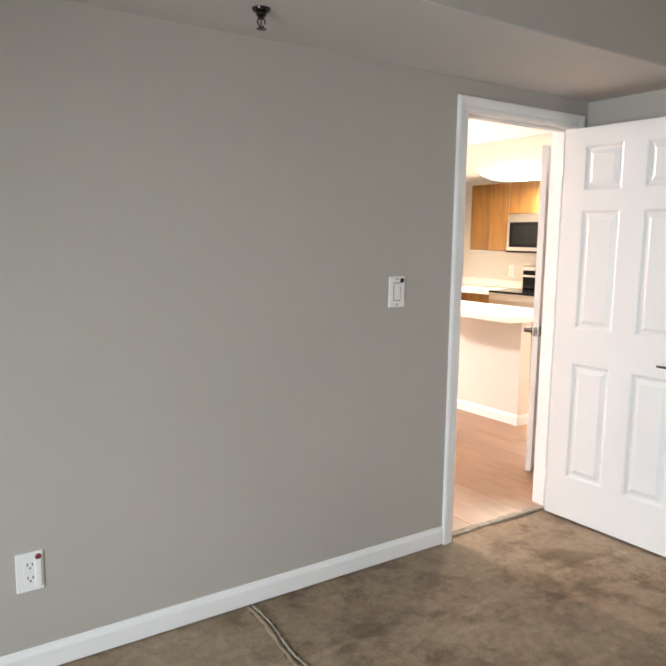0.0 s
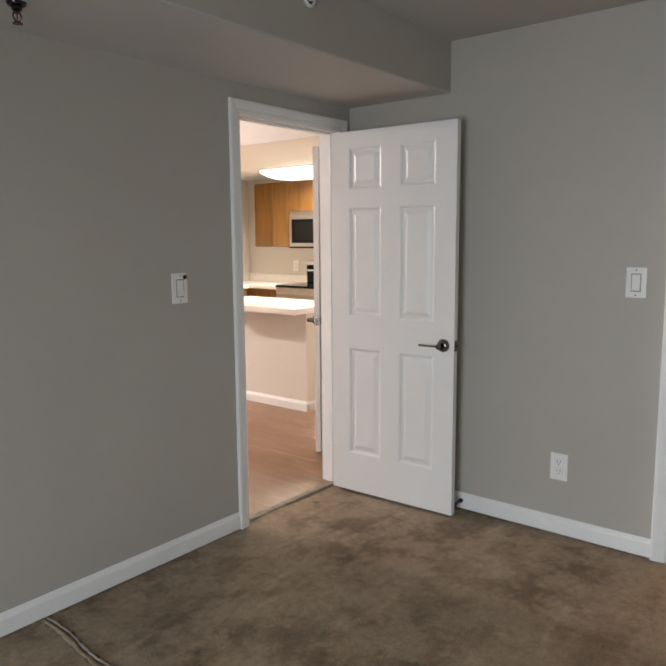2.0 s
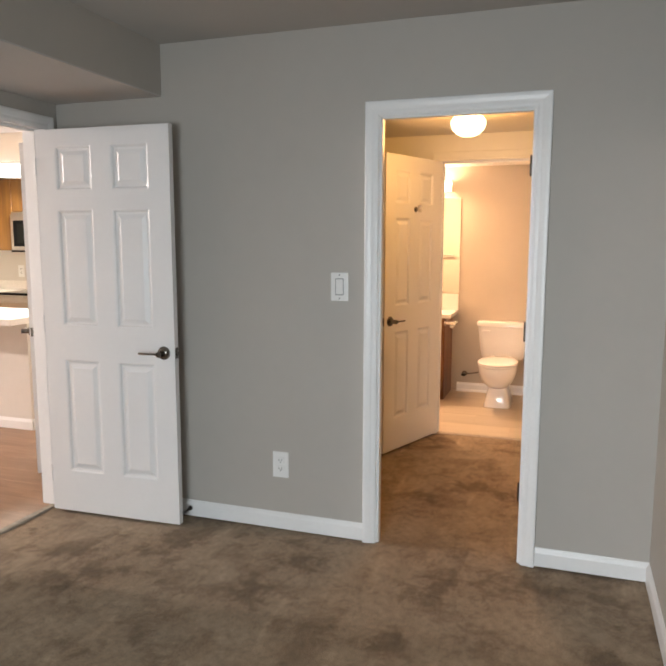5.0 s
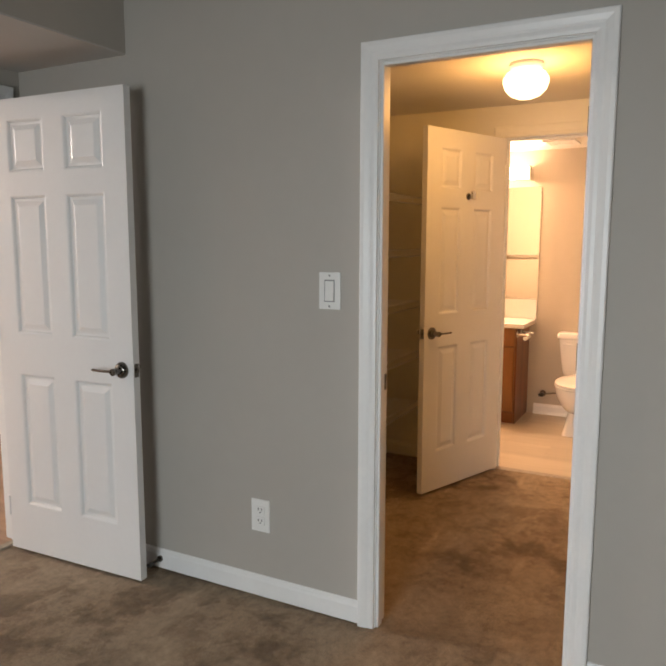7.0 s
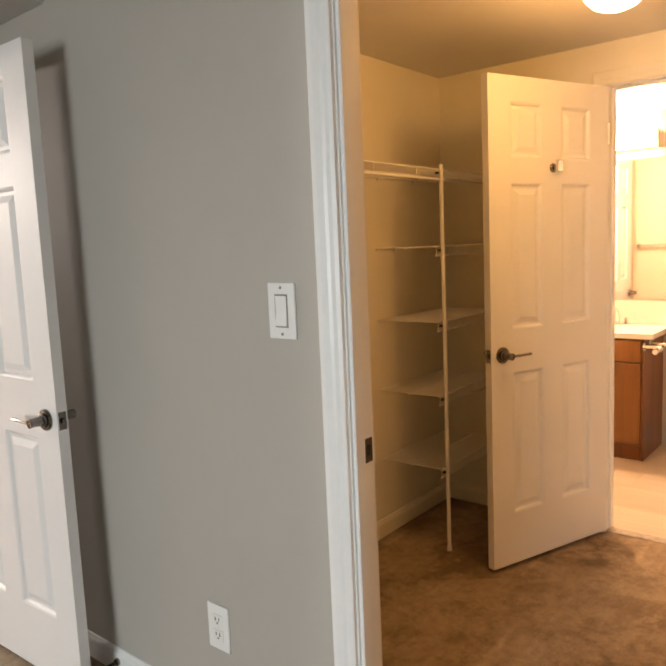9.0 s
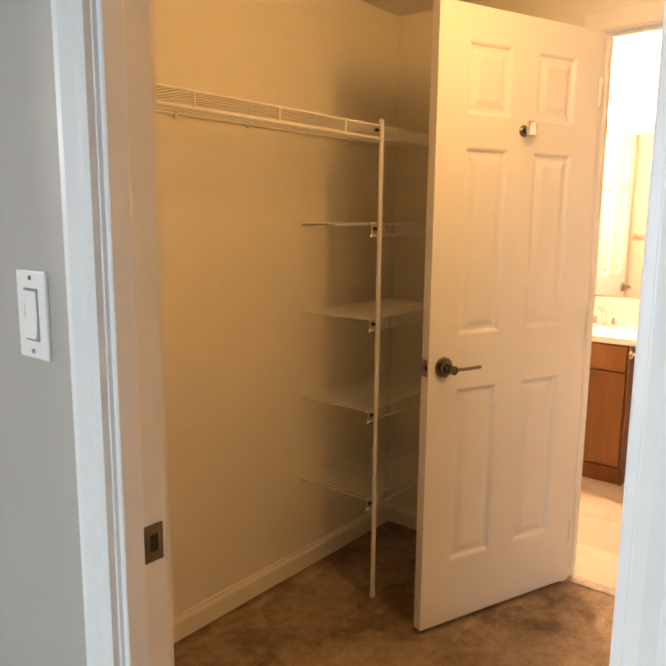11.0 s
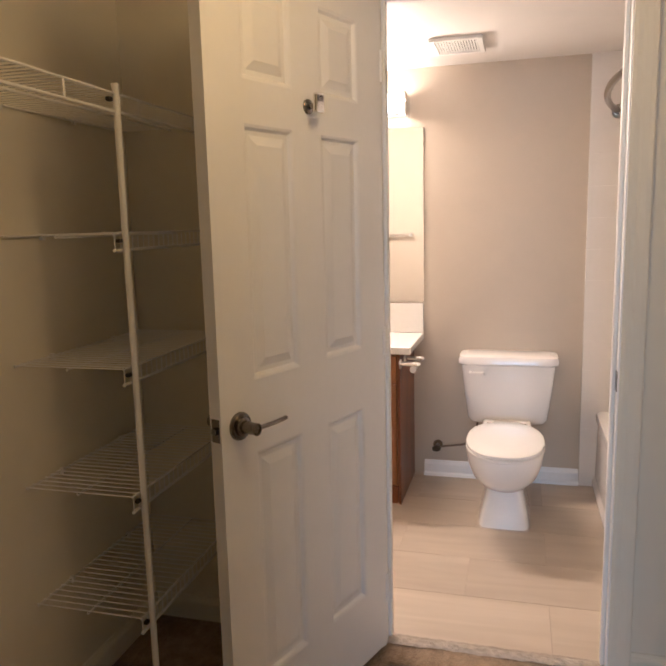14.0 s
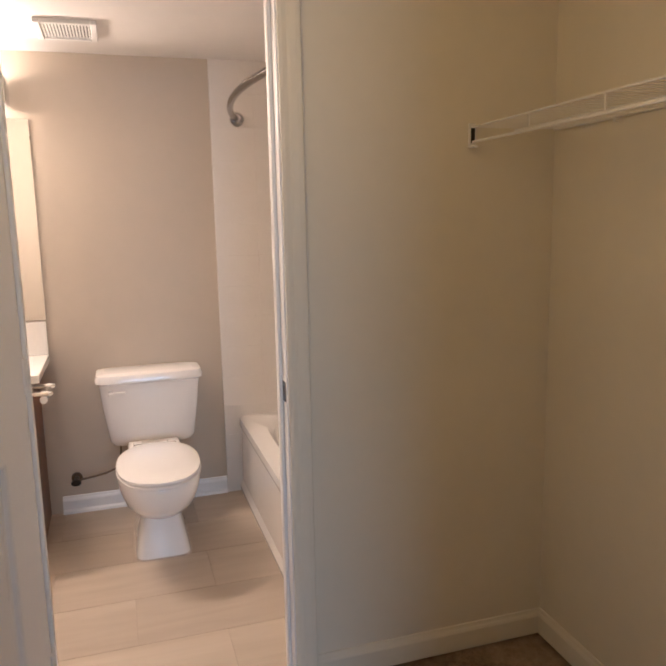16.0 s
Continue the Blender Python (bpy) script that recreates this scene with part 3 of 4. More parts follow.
strike("strike_plate", pose(EX2 - 0.022, CD1 - 0.0045, 0.925, 0, 0, 180), "nickel strike plate on the closet jamb")
strike("strike_plate", pose(BX + 0.024, BD0 + 0.0045, 0.925, 0, 0, 0), "nickel strike plate on the bathroom jamb")
strike("strike_plate", pose(KD0 + 0.0045, NY + 0.024, 0.925, 0, 0, -90), "nickel strike plate on the kitchen jamb")
for z in (0.31, 1.065, 1.80):
    hl = thing("hinge_leaf", (EX2 - 0.036, CD0 + 0.004, z), "dark bronze hinge leaf screwed to the empty closet jamb", "hinge", group="hinges of the closet jamb")
    part("leaf", box(0.0, 0, -0.045, 0.036, 0.003, 0.045, bevel=0.0006), BRONZE, hl)
    part("knuckle", rod((0.042, 0.004, -0.045), (0.042, 0.004, 0.045), 0.0065, 12), BRONZE, hl)
    part("loose_leaf", box(0.040, 0.010, -0.045, 0.043, 0.024, 0.045, bevel=0.0006), BRONZE, hl)


# ---- bedroom: plates, outlets, sprinklers, door stop ----
def plate(name, m0, label, category, rocker=True, dot=None):
    """Wall plate: x across, z up, out along -y."""
    m = m0 @ Matrix.Diagonal((1.2, 1.0, 1.16, 1))
    p = thing(name, m, label, category)
    part("cover_plate", box(-0.036, -0.006, -0.058, 0.036, 0.0005, 0.058, bevel=0.003, segs=2), PLASTIC, p)
    if rocker:
        # grey surround paints the shade of the gap round the white rocker
        part("rocker_frame", box(-0.0175, -0.0068, -0.0345, 0.0175, -0.004, 0.0345, bevel=0.0008), SWITCHGAP, p, "shadow-grey rocker surround")
        bm = prism([(-0.006, -0.031), (-0.0105, -0.031), (-0.0072, 0.0), (-0.0085, 0.031), (-0.006, 0.031)], -0.0145, 0.0145)
        bmesh.ops.rotate(bm, cent=(0, 0, 0), matrix=Matrix.Rotation(math.pi / 2, 3, "Z"), verts=bm.verts)
        bmesh.ops.scale(bm, vec=(1, 1, 1), verts=bm.verts)
        part("rocker", bm, PLASTIC, p)
    else:
        for z in (-0.0195, 0.0195):
            o = part("receptacle", box(-0.017, -0.0085, z - 0.0145, 0.017, -0.004, z + 0.0145, bevel=0.003, segs=2), PLASTIC, p)
            for x in (-0.0065, 0.0065):
                part("slot", box(x - 0.0013, -0.0089, z - 0.001, x + 0.0013, -0.006, z + 0.008), DARKPLASTIC, o)
            part("ground_hole", box(-0.0025, -0.0089, z - 0.009, 0.0025, -0.006, z - 0.005), DARKPLASTIC, o)
    for z in (-0.048, 0.048) if rocker else (0.0,):
        s = lathe([(0.0032, 0), (0.0032, 0.0015)], 10)
        bmesh.ops.transform(s, matrix=Matrix.Translation((0, -0.006, z)) @ Matrix.Rotation(math.pi / 2, 4, "X"), verts=s.verts)
        part("screw", s, SWITCHGAP if rocker else PLASTIC, p, "grey screw head" if rocker else "")
    if dot:
        s = lathe([(0.0085, 0), (0.0085, 0.003), (0.006, 0.005)], 16)
        bmesh.ops.transform(s, matrix=Matrix.Translation((dot[0], -0.006, dot[1])) @ Matrix.Rotation(math.pi / 2, 4, "X"), verts=s.verts)
        part("sticker_dot", s, dot[2], p, dot[3])
    return p


plate("light_switch", pose(2.066, NY, 1.242), "white rocker switch plate with a black dot", "light switch", dot=(0.022, 0.042, DARKPLASTIC, "black dot"))
plate("light_switch", pose(EX, 0.69, 1.255, 0, 0, -90), "white rocker switch plate by the closet casing", "light switch")
plate("wall_outlet", pose(EX, 1.002, 0.344, 0, 0, -90), "white duplex outlet low on the wall", "outlet", rocker=False)
out1 = plate("wall_outlet", pose(0.536, NY, 0.362), "white duplex outlet with a red-dotted cover", "outlet", rocker=False, dot=(0.022, 0.042, REDPLASTIC, "dark red dot"))
part("cover_tab", box(0.012, -0.012, -0.045, 0.03, -0.005, 0.036, bevel=0.002), PLASTIC, out1)
plate("wall_outlet", pose(4.40, 5.59, 0.345, 0, 0, -90), "white duplex outlet low on the living room wall", "outlet", rocker=False)

sp = thing("sprinkler", (1.243, 1.99, 2.187), "chrome pendent fire sprinkler under the soffit", "sprinkler")
part("escutcheon", lathe([(0.030, 0), (0.030, -0.003), (0.025, -0.010), (0.014, -0.013)], 28), DARKCHROME, sp, "chrome escutcheon, dark reflections in its colour", smooth=True)
part("body", lathe([(0.016, -0.006), (0.016, -0.022), (0.010, -0.026), (0.010, -0.032)], 16), DARKCHROME, sp, smooth=True)
fr = bmesh.new()
add_tube(fr, [(-0.010, 0, -0.03), (-0.014, 0, -0.042), (-0.006, 0, -0.056), (0, 0, -0.06)], 0.0025)
add_tube(fr, [(0.010, 0, -0.03), (0.014, 0, -0.042), (0.006, 0, -0.056), (0, 0, -0.06)], 0.0025)
part("frame_arms", fr, DARKCHROME, sp, smooth=True)
part("glass_bulb", rod((0, 0, -0.032), (0, 0, -0.058), 0.0025), REDPLASTIC, sp, "red glass bulb")
part("deflector", lathe([(0.016, -0.061), (0.016, -0.063)], 20), DARKCHROME, sp)

sd = thing("sidewall_sprinkler", pose(2.217, 1.637, 2.368), "white round sprinkler cover with a dark centre", "sprinkler")
def turned(profile, n=28):
    bm = lathe(profile, n)
    bmesh.ops.rotate(bm, cent=(0, 0, 0), matrix=Matrix.Rotation(math.pi / 2, 3, "X"), verts=bm.verts)
    return bm
part("ring", turned([(0.026, 0), (0.033, 0.003), (0.033, 0.008), (0.028, 0.014), (0.024, 0.012), (0.023, 0.001)]), PLASTIC, sd, smooth=True)
part("recess", turned([(0.0235, 0.0005), (0.0235, 0.002)], 24), DARKPLASTIC, sd, "dark recessed cup")
part("nozzle", turned([(0.010, 0.002), (0.012, 0.006), (0.012, 0.015), (0.008, 0.018), (0.003, 0.018)], 18), PLASTIC, sd, "white centre nozzle", smooth=True)

ds = thing("door_stop", (EX - 0.012, 1.525, 0.05), "dark spring door stop on the baseboard", "door stop")
for n_, bm, mt in (("base", rod((0, 0, 0), (-0.01, 0, 0), 0.013, 14), NICKEL), ("spring", rod((-0.01, 0, 0), (-0.06, 0, -0.002), 0.007, 12), BRONZE), ("tip", rod((-0.06, 0, -0.002), (-0.078, 0, -0.003), 0.0095, 12), RUBBER)):
    part(n_, bm, mt, ds)

# lifted seam in the carpet
seam = thing("carpet_seam", (1.335, 2.262, 0.0), "frayed lifted carpet seam with a dark open edge", "carpet seam", kind="structure")


def ragged_strip(x0, x1, z0, z1, sway, seed):
    """A torn strip that runs along -y, domed and uneven."""
    bm = bmesh.new()
    rows = []
    for k in range(61):
        u = k / 60
        c = 0.012 * math.sin(u * 9.0 + 0.6) - 0.020 * u
        n0 = 0.006 * noise.noise((u * 11, seed, 0.2)) + sway * noise.noise((u * 37, seed, 4.2))
        n1 = 0.006 * noise.noise((u * 13, seed, 7.2)) + sway * noise.noise((u * 41, seed, 9.2))
        a, b = c + x0 + n0, c + x1 + n1
        top = z1 * (0.75 + 0.5 * noise.noise((u * 16, seed, 2.2)))
        rows.append([bm.verts.new((a + (b - a) * f, -0.85 * u, z0 + (top - z0) * h)) for f, h in ((0, 0), (0.2, 0.8), (0.5, 1), (0.8, 0.8), (1, 0))])
    for p, q in zip(rows, rows[1:]):
        for i in range(4):
            bm.faces.new((p[i], p[i + 1], q[i + 1], q[i]))
    return bm


part("torn_gap", ragged_strip(-0.026, 0.020, -0.004, 0.003, 0.012, 1.0), BACKING, seam, "dark torn gap along the seam")
part("lifted_strip", ragged_strip(-0.021, -0.003, 0.0, 0.011, 0.007, 5.0), CARPET, seam, "pale lifted strip of pile")
part("frayed_edge", ragged_strip(0.003, 0.011, 0.0, 0.012, 0.006, 9.0), SEAM, seam, "pale frayed edge")
th = structure("threshold", prism([(-0.024, 0), (-0.018, 0.006), (0.018, 0.006), (0.024, 0)], KD0 + 0.004, KD1 - 0.004), SEAM, "tan carpet edge strip in the doorway", "threshold")
th.matrix_basis = Matrix.Translation((0, 2.335, 0)) @ Matrix.Rotation(-math.pi / 2, 4, "Z") @ Matrix.Translation((0, 0, 0))


# ---- closet ----
def wire_shelf(name, x0, x1, yback, yfront, z, label, lip=0.042, posts=(), drop=-1):
    """White wire shelf along x; its front edge turns down (or up) by lip."""
    s = thing(name, (x0, yback, z), label, "wire shelf", group="closet shelves")
    L, D = x1 - x0, yfront - yback
    sgn = 1 if D > 0 else -1
    for n_, y, zz in (("back_rail", 0.006 * sgn, -0.003), ("middle_rail", D * 0.5, -0.006), ("front_rail", D, 0.0), ("lip_rail", D, -lip)):
        part(n_, rod((0, y, zz), (L, y, zz), 0.0032 if "rail" in n_ and n_ != "lip_rail" else 0.0042, 8), WIRE, s)
    deck = bmesh.new()
    n = int(L / 0.0254)
    for k in range(n + 1):
        x = 0.004 + k * (L - 0.008) / n
        add_rod(deck, (x, 0.0, 0.0), (x, D, 0.0), 0.0016, 5)
        if not posts:
            add_rod(deck, (x, D, 0.0), (x, D, -lip), 0.0016, 5)
    part("wire_deck", deck, WIRE, s)["kind"] = "stuff"
    for x in posts:
        part("lip_post", rod((x - x0, D, 0), (x - x0, D, -lip), 0.003, 8), WIRE, s)
    for x in [0.3 * k + 0.15 for k in range(int(L / 0.3))]:
        part("wall_clip", box(x - 0.006, 0.0, -0.014, x + 0.006, 0.012 * sgn, 0.004, bevel=0.0) if sgn > 0 else box(x - 0.006, 0.012 * sgn, -0.014, x + 0.006, 0.0, 0.004), WIRE, s)
    return s


wire_shelf("wire_shelf", EX2 + 0.004, BX - 0.004, 1.42, 1.085, 1.709, "long white wire shelf with hanging rail on the closet wall", posts=(3.685, 3.961, 4.264, 4.564, 4.86, 5.15))
for z in (1.384, 1.053, 0.722, 0.388):
    wire_shelf("short_wire_shelf", 4.727, BX - 0.004, 1.42, 1.098, z, "short white wire shelf held by the upright pole", lip=0.04)
wire_shelf("wire_shelf", EX2 + 0.004, BX - 0.006, -0.972, -0.69, 1.665, "white wire shelf on the closet's other wall", posts=(3.72, 4.02, 4.30, 4.575, 4.756, 5.04))
pl = thing("support_pole", (4.757, 1.083, 0.0), "white shelf support pole standing on the carpet", "pole")
part("tube", rod((0, 0, 0), (0, 0, 1.722), 0.0085, 16), WIRE, pl)
part("cap", rod((0, 0, 1.722), (0, 0, 1.730), 0.0098, 16), WIRE, pl)
part("foot", rod((0, 0, 0), (0, 0, 0.02), 0.0105, 16), WIRE, pl)
for z in (1.36, 1.03, 0.70, 0.365, 1.688):
    part("clip", box(-0.022, 0.004, z + 0.002, -0.006, 0.016, z + 0.012, bevel=0.002), BRONZE, pl, "dark clip screw")
eb = thing("shelf_bracket", (BX, -0.69, 1.665), "white end bracket with a dark screw", "shelf bracket")
part("plate", box(-0.008, -0.012, -0.058, 0, 0.012, 0.012, bevel=0.002), WIRE, eb)
part("tongue", prism([(-0.03, -0.058), (0, -0.058), (0, -0.05), (-0.026, -0.052)], -0.008, 0.008), WIRE, eb)
part("slot", box(-0.010, -0.006, -0.045, -0.007, 0.006, -0.002), DARKPLASTIC, eb, "dark slot")

cl = thing("ceiling_lamp", (4.40, 0.255, 2.235), "lit opal glass mushroom lamp on the closet ceiling", "ceiling lamp")
part("base", lathe([(0.075, 0), (0.078, -0.012), (0.070, -0.028), (0.058, -0.034)], 36), PLASTIC, cl, "white metal base", smooth=True)
gl = part("glass_shade", lathe([(0.056, -0.030), (0.086, -0.043), (0.101, -0.066), (0.102, -0.086), (0.091, -0.116), (0.066, -0.141), (0.037, -0.153), (0.008, -0.157)], 40), GLOW_CLOSET, cl, "lit opal glass shade", smooth=True)
gl.visible_shadow = False
# copy of the closet lamp, added as a fixture for the unseen bulb
l2 = copy_thing(cl, pose(2.2, 6.9, 2.44))
tagged(l2, "lit opal glass lamp added on the living room ceiling, out of view", "ceiling lamp")


# ---- bathroom ----
wt = structure("bath_floor_bed", box(BX + 0.02, -1.0, -0.03, 6.95, 1.33, -0.004), GROUT, "grey grout bed under the tiles", "floor")

def mortar_edge():
    """A chalky, crumbled strip of thinset where the tiles meet the carpet."""
    bm = bmesh.new()
    rows = []
    for k in range(91):
        y = BD0 + 0.005 + (BD1 - BD0 - 0.01) * k / 90
        lo = 0.010 * noise.noise((y * 21, 1.3, 0.4)) + 0.004 * noise.noise((y * 70, 2.3, 0.4))
        hi = 0.004 * noise.noise((y * 30, 5.3, 0.4))
        row = []
        for i in range(7):
            f = i / 6
            dome = 0.009 * math.sin(math.pi * min(1, f * 1.15 + 0.02)) if f < 0.85 else 0.002
            row.append(bm.verts.new((lo * (1 - f) + hi * f + 0.055 * f, y, max(-0.004, dome * (0.75 + 0.7 * noise.noise((y * 55, f * 5, 3.1)))))))
        rows.append(row)
    for p, q in zip(rows, rows[1:]):
        for i in range(6):
            bm.faces.new((p[i], p[i + 1], q[i + 1], q[i]))
    return bm


me_ = structure("threshold_bath", mortar_edge(), MORTAR, "crumbled white mortar edge between carpet and tile", "threshold")
me_.location = (5.353, 0, 0)

to = thing("toilet", (6.95, 0.215, 0.0), "white two-piece porcelain toilet with closed lid", "toilet")
part("tank", loft([(-0.105, 0, 0.080, 0.185, 0.368, 5), (-0.108, 0, 0.088, 0.198, 0.39, 6), (-0.110, 0, 0.095, 0.218, 0.54, 7), (-0.112, 0, 0.099, 0.232, 0.672, 7)], 48), PORCELAIN, to, smooth=True)
part("tank_lid", loft([(-0.112, 0, 0.103, 0.236, 0.670, 7), (-0.113, 0, 0.111, 0.246, 0.678, 7), (-0.113, 0, 0.111, 0.247, 0.698, 7), (-0.112, 0, 0.104, 0.240, 0.714, 7), (-0.112, 0, 0.08, 0.21, 0.720, 7)], 48), PORCELAIN, to, smooth=True)
part("bowl", loft([(-0.50, 0, 0.110, 0.080, 0.165), (-0.53, 0, 0.165, 0.108, 0.20), (-0.57, 0, 0.232, 0.146, 0.265), (-0.59, 0, 0.258, 0.164, 0.325), (-0.60, 0, 0.260, 0.168, 0.372), (-0.60, 0, 0.256, 0.164, 0.386)], 40, 2.2), PORCELAIN, to, smooth=True)
part("pedestal", loft([(-0.42, 0, 0.226, 0.116, 0.0, 7), (-0.42, 0, 0.224, 0.114, 0.022, 7), (-0.43, 0, 0.206, 0.102, 0.08, 6.5), (-0.44, 0, 0.184, 0.088, 0.15, 5.5), (-0.45, 0, 0.178, 0.083, 0.19, 4), (-0.44, 0, 0.19, 0.092, 0.235, 3), (-0.42, 0, 0.22, 0.105, 0.30, 2.6), (-0.40, 0, 0.25, 0.118, 0.36, 2.8)], 48), PORCELAIN, to, smooth=True)
part("floor_caulk", loft([(-0.42, 0, 0.231, 0.121, 0.0, 7), (-0.42, 0, 0.227, 0.117, 0.005, 7)], 48), MORTAR, to, "white caulk line at the foot")
part("bowl_deck", box(-0.33, -0.12, 0.33, -0.03, 0.12, 0.388, bevel=0.02, segs=3), PORCELAIN, to, smooth=True)
part("seat", loft([(-0.60, 0, 0.258, 0.166, 0.388), (-0.60, 0, 0.265, 0.173, 0.391), (-0.60, 0, 0.265, 0.173, 0.401), (-0.60, 0, 0.260, 0.168, 0.404)], 44, 2.3), PORCELAIN, to, smooth=True)
part("lid", loft([(-0.60, 0, 0.255, 0.165, 0.406), (-0.60, 0, 0.263, 0.171, 0.409), (-0.60, 0, 0.262, 0.170, 0.418), (-0.60, 0, 0.245, 0.156, 0.423), (-0.60, 0, 0.15, 0.095, 0.426)], 44, 2.3), PORCELAIN, to, smooth=True)
for y in (-0.075, 0.075):
    part("hinge_cap", box(-0.345, y - 0.02, 0.388, -0.31, y + 0.02, 0.42, bevel=0.006, segs=2), PORCELAIN, to)
    part("bolt_cap", loft([(-0.42, math.copysign(0.098, y), 0.016, 0.016, 0.012), (-0.42, math.copysign(0.098, y), 0.015, 0.015, 0.022), (-0.42, math.copysign(0.098, y), 0.008, 0.008, 0.03)], 14), PORCELAIN, to)
fl = part("flush_lever", rod((-0.198, 0.180, 0.634), (-0.226, 0.180, 0.634), 0.011, 14), PORCELAIN, to, "white flush lever")
part("lever_arm", box(-0.240, 0.112, 0.624, -0.226, 0.190, 0.642, bevel=0.005, segs=2), PORCELAIN, fl)

sv = thing("supply_valve", (6.93, 0.585, 0.178), "brass stop valve with a braided hose to the toilet", "valve")
part("escutcheon", rod((0.016, 0, 0), (0.008, 0, 0), 0.026, 20), BRASS, sv)
part("valve_body", rod((0.01, 0, 0), (-0.055, 0, 0), 0.010, 14), BRASS, sv)
hnd = bmesh.new()
add_rod(hnd, (-0.055, 0, 0), (-0.072, 0, 0), 0.020, 10)
bmesh.ops.scale(hnd, vec=(1, 1.2, 0.75), verts=hnd.verts)
part("knob", hnd, DARKCHROME, sv, "dark chrome oval handle")
ho = bmesh.new()
add_tube(ho, [(-0.035, 0, 0.0), (-0.037, -0.03, 0.005), (-0.045, -0.08, 0.015), (-0.06, -0.14, 0.03), (-0.075, -0.19, 0.055), (-0.085, -0.215, 0.11), (-0.085, -0.22, 0.197)], 0.0055, 8)
part("hose", ho, BRAID, sv, smooth=True)

# tub, surround and curtain rod
tb = thing("bathtub", (BX2, -0.235, 0.0), "white alcove bathtub with a straight apron", "bathtub")
TL = 6.95 - BX2 - 0.012
part("apron", prism([(-0.0, 0.0), (0.012, 0.0), (0.018, 0.03), (0.004, 0.06), (-0.004, 0.33), (0.006, 0.36), (0.006, 0.395), (-0.03, 0.395), (-0.03, 0.0)], 0, TL), ACRYLIC, tb).matrix_basis = Matrix.Rotation(-math.pi / 2, 4, "Z") @ Matrix.Scale(-1, 4, (1, 0, 0))
rim = bmesh.new()
outer, mid_, inner, low = [], [], [], []
for k in range(48):
    a = 2 * math.pi * k / 48
    c, q = math.cos(a), math.sin(a)
    sq = lambda v, pw: math.copysign(abs(v) ** (2 / pw), v)
    outer.append(rim.verts.new((TL / 2 + TL / 2 * sq(c, 40), -0.376 + 0.376 * sq(q, 40), 0.405)))
    mid_.append(rim.verts.new((TL / 2 + (TL / 2 - 0.07) * sq(c, 5), -0.376 + 0.30 * sq(q, 5), 0.405)))
    inner.append(rim.verts.new((TL / 2 + (TL / 2 - 0.095) * sq(c, 4.5), -0.376 + 0.275 * sq(q, 4.5), 0.38)))
    low.append(rim.verts.new((TL / 2 + (TL / 2 - 0.17) * sq(c, 4), -0.376 + 0.21 * sq(q, 4), 0.06)))
for a_, b_ in ((outer, mid_), (mid_, inner), (inner, low)):
    for k in range(48):
        rim.faces.new((a_[k], a_[(k + 1) % 48], b_[(k + 1) % 48], b_[k]))
rim.faces.new(low)
part("basin", rim, ACRYLIC, tb, smooth=True)

cr = thing("curtain_rod", (6.95, -0.28, 1.895), "curved chrome shower curtain rod between the walls", "curtain rod")
rp = bmesh.new()
cv = []
for k in range(25):
    u = k / 24
    cv.append((-0.02 - u * (6.95 - BX2 - 0.04), 0.12 * math.sin(math.pi * u) ** 0.8, 0.0))
add_tube(rp, cv, 0.014, 12)
part("rod", rp, NICKEL, cr, smooth=True)
for x in (0.0, -(6.95 - BX2) + 0.0):
    s = -1 if x == 0 else 1
    bm = bmesh.new()
    add_rod(bm, (x + s * 0.008, 0, 0), (x + s * 0.016, 0, 0), 0.034, 24)
    add_rod(bm, (x + s * 0.016, 0, 0), (x + s * 0.045, 0.006, 0), 0.020, 20, 0.016)
    part("flange", bm, CHROME, cr, smooth=True)

# vanity
va = thing("vanity_cabinet", (6.495, 0.728, 0.0), "cherry veneer vanity cabinet with drawer and door", "cabinet")
part("body", box(0.018, 0.0, 0.09, 0.453, 0.597, 0.765, bevel=0.001), CHERRY, va)
part("toe_kick", box(0.012, 0.004, 0.0, 0.453, 0.597, 0.088), SHADECHERRY, va, "dark toe kick")
# same veneer as the front; its shade is put into the colour
part("side_panel", box(0.0, -0.012, 0.0, 0.453, -0.0005, 0.765, bevel=0.001), SHADECHERRY, va, "cherry end panel with its shade in the colour")
part("drawer_front", box(0.0, 0.006, 0.62, 0.017, 0.595, 0.755, bevel=0.002), CHERRY, va)
part("door", box(0.0, 0.006, 0.10, 0.017, 0.298, 0.612, bevel=0.002), CHERRY, va)
part("door", box(0.0, 0.302, 0.10, 0.017, 0.595, 0.612, bevel=0.002), CHERRY, va)
vt = thing("countertop", (6.475, 0.662, 0.766), "white cultured marble vanity top with backsplash", "countertop")
part("top", box(0.0, 0.0, 0.0, 0.473, 0.66, 0.035, bevel=0.006, segs=2), MARBLE, vt)
part("backsplash", box(0.453, 0.0, 0.036, 0.473, 0.66, 0.195, bevel=0.004, segs=2), MARBLE, vt)
fc = thing("faucet", (6.86, 0.98, 0.802), "chrome basin faucet on the vanity top", "faucet")
part("base", box(-0.025, -0.075, 0, 0.025, 0.075, 0.014, bevel=0.006, segs=2), CHROME, fc)
sp_ = bmesh.new()
add_tube(sp_, [(0, 0, 0.01), (0, 0, 0.07), (-0.03, 0, 0.105), (-0.08, 0, 0.105), (-0.105, 0, 0.085)], 0.011, 10)
part("spout", sp_, CHROME, fc, smooth=True)
for y in (-0.052, 0.052):
    part("handle", rod((0, y, 0.012), (0, y, 0.05), 0.014, 14, 0.010), CHROME, fc)

mi = thing("mirror", (6.948, 0.66, 0.968), "frameless wall mirror above the vanity", "mirror")
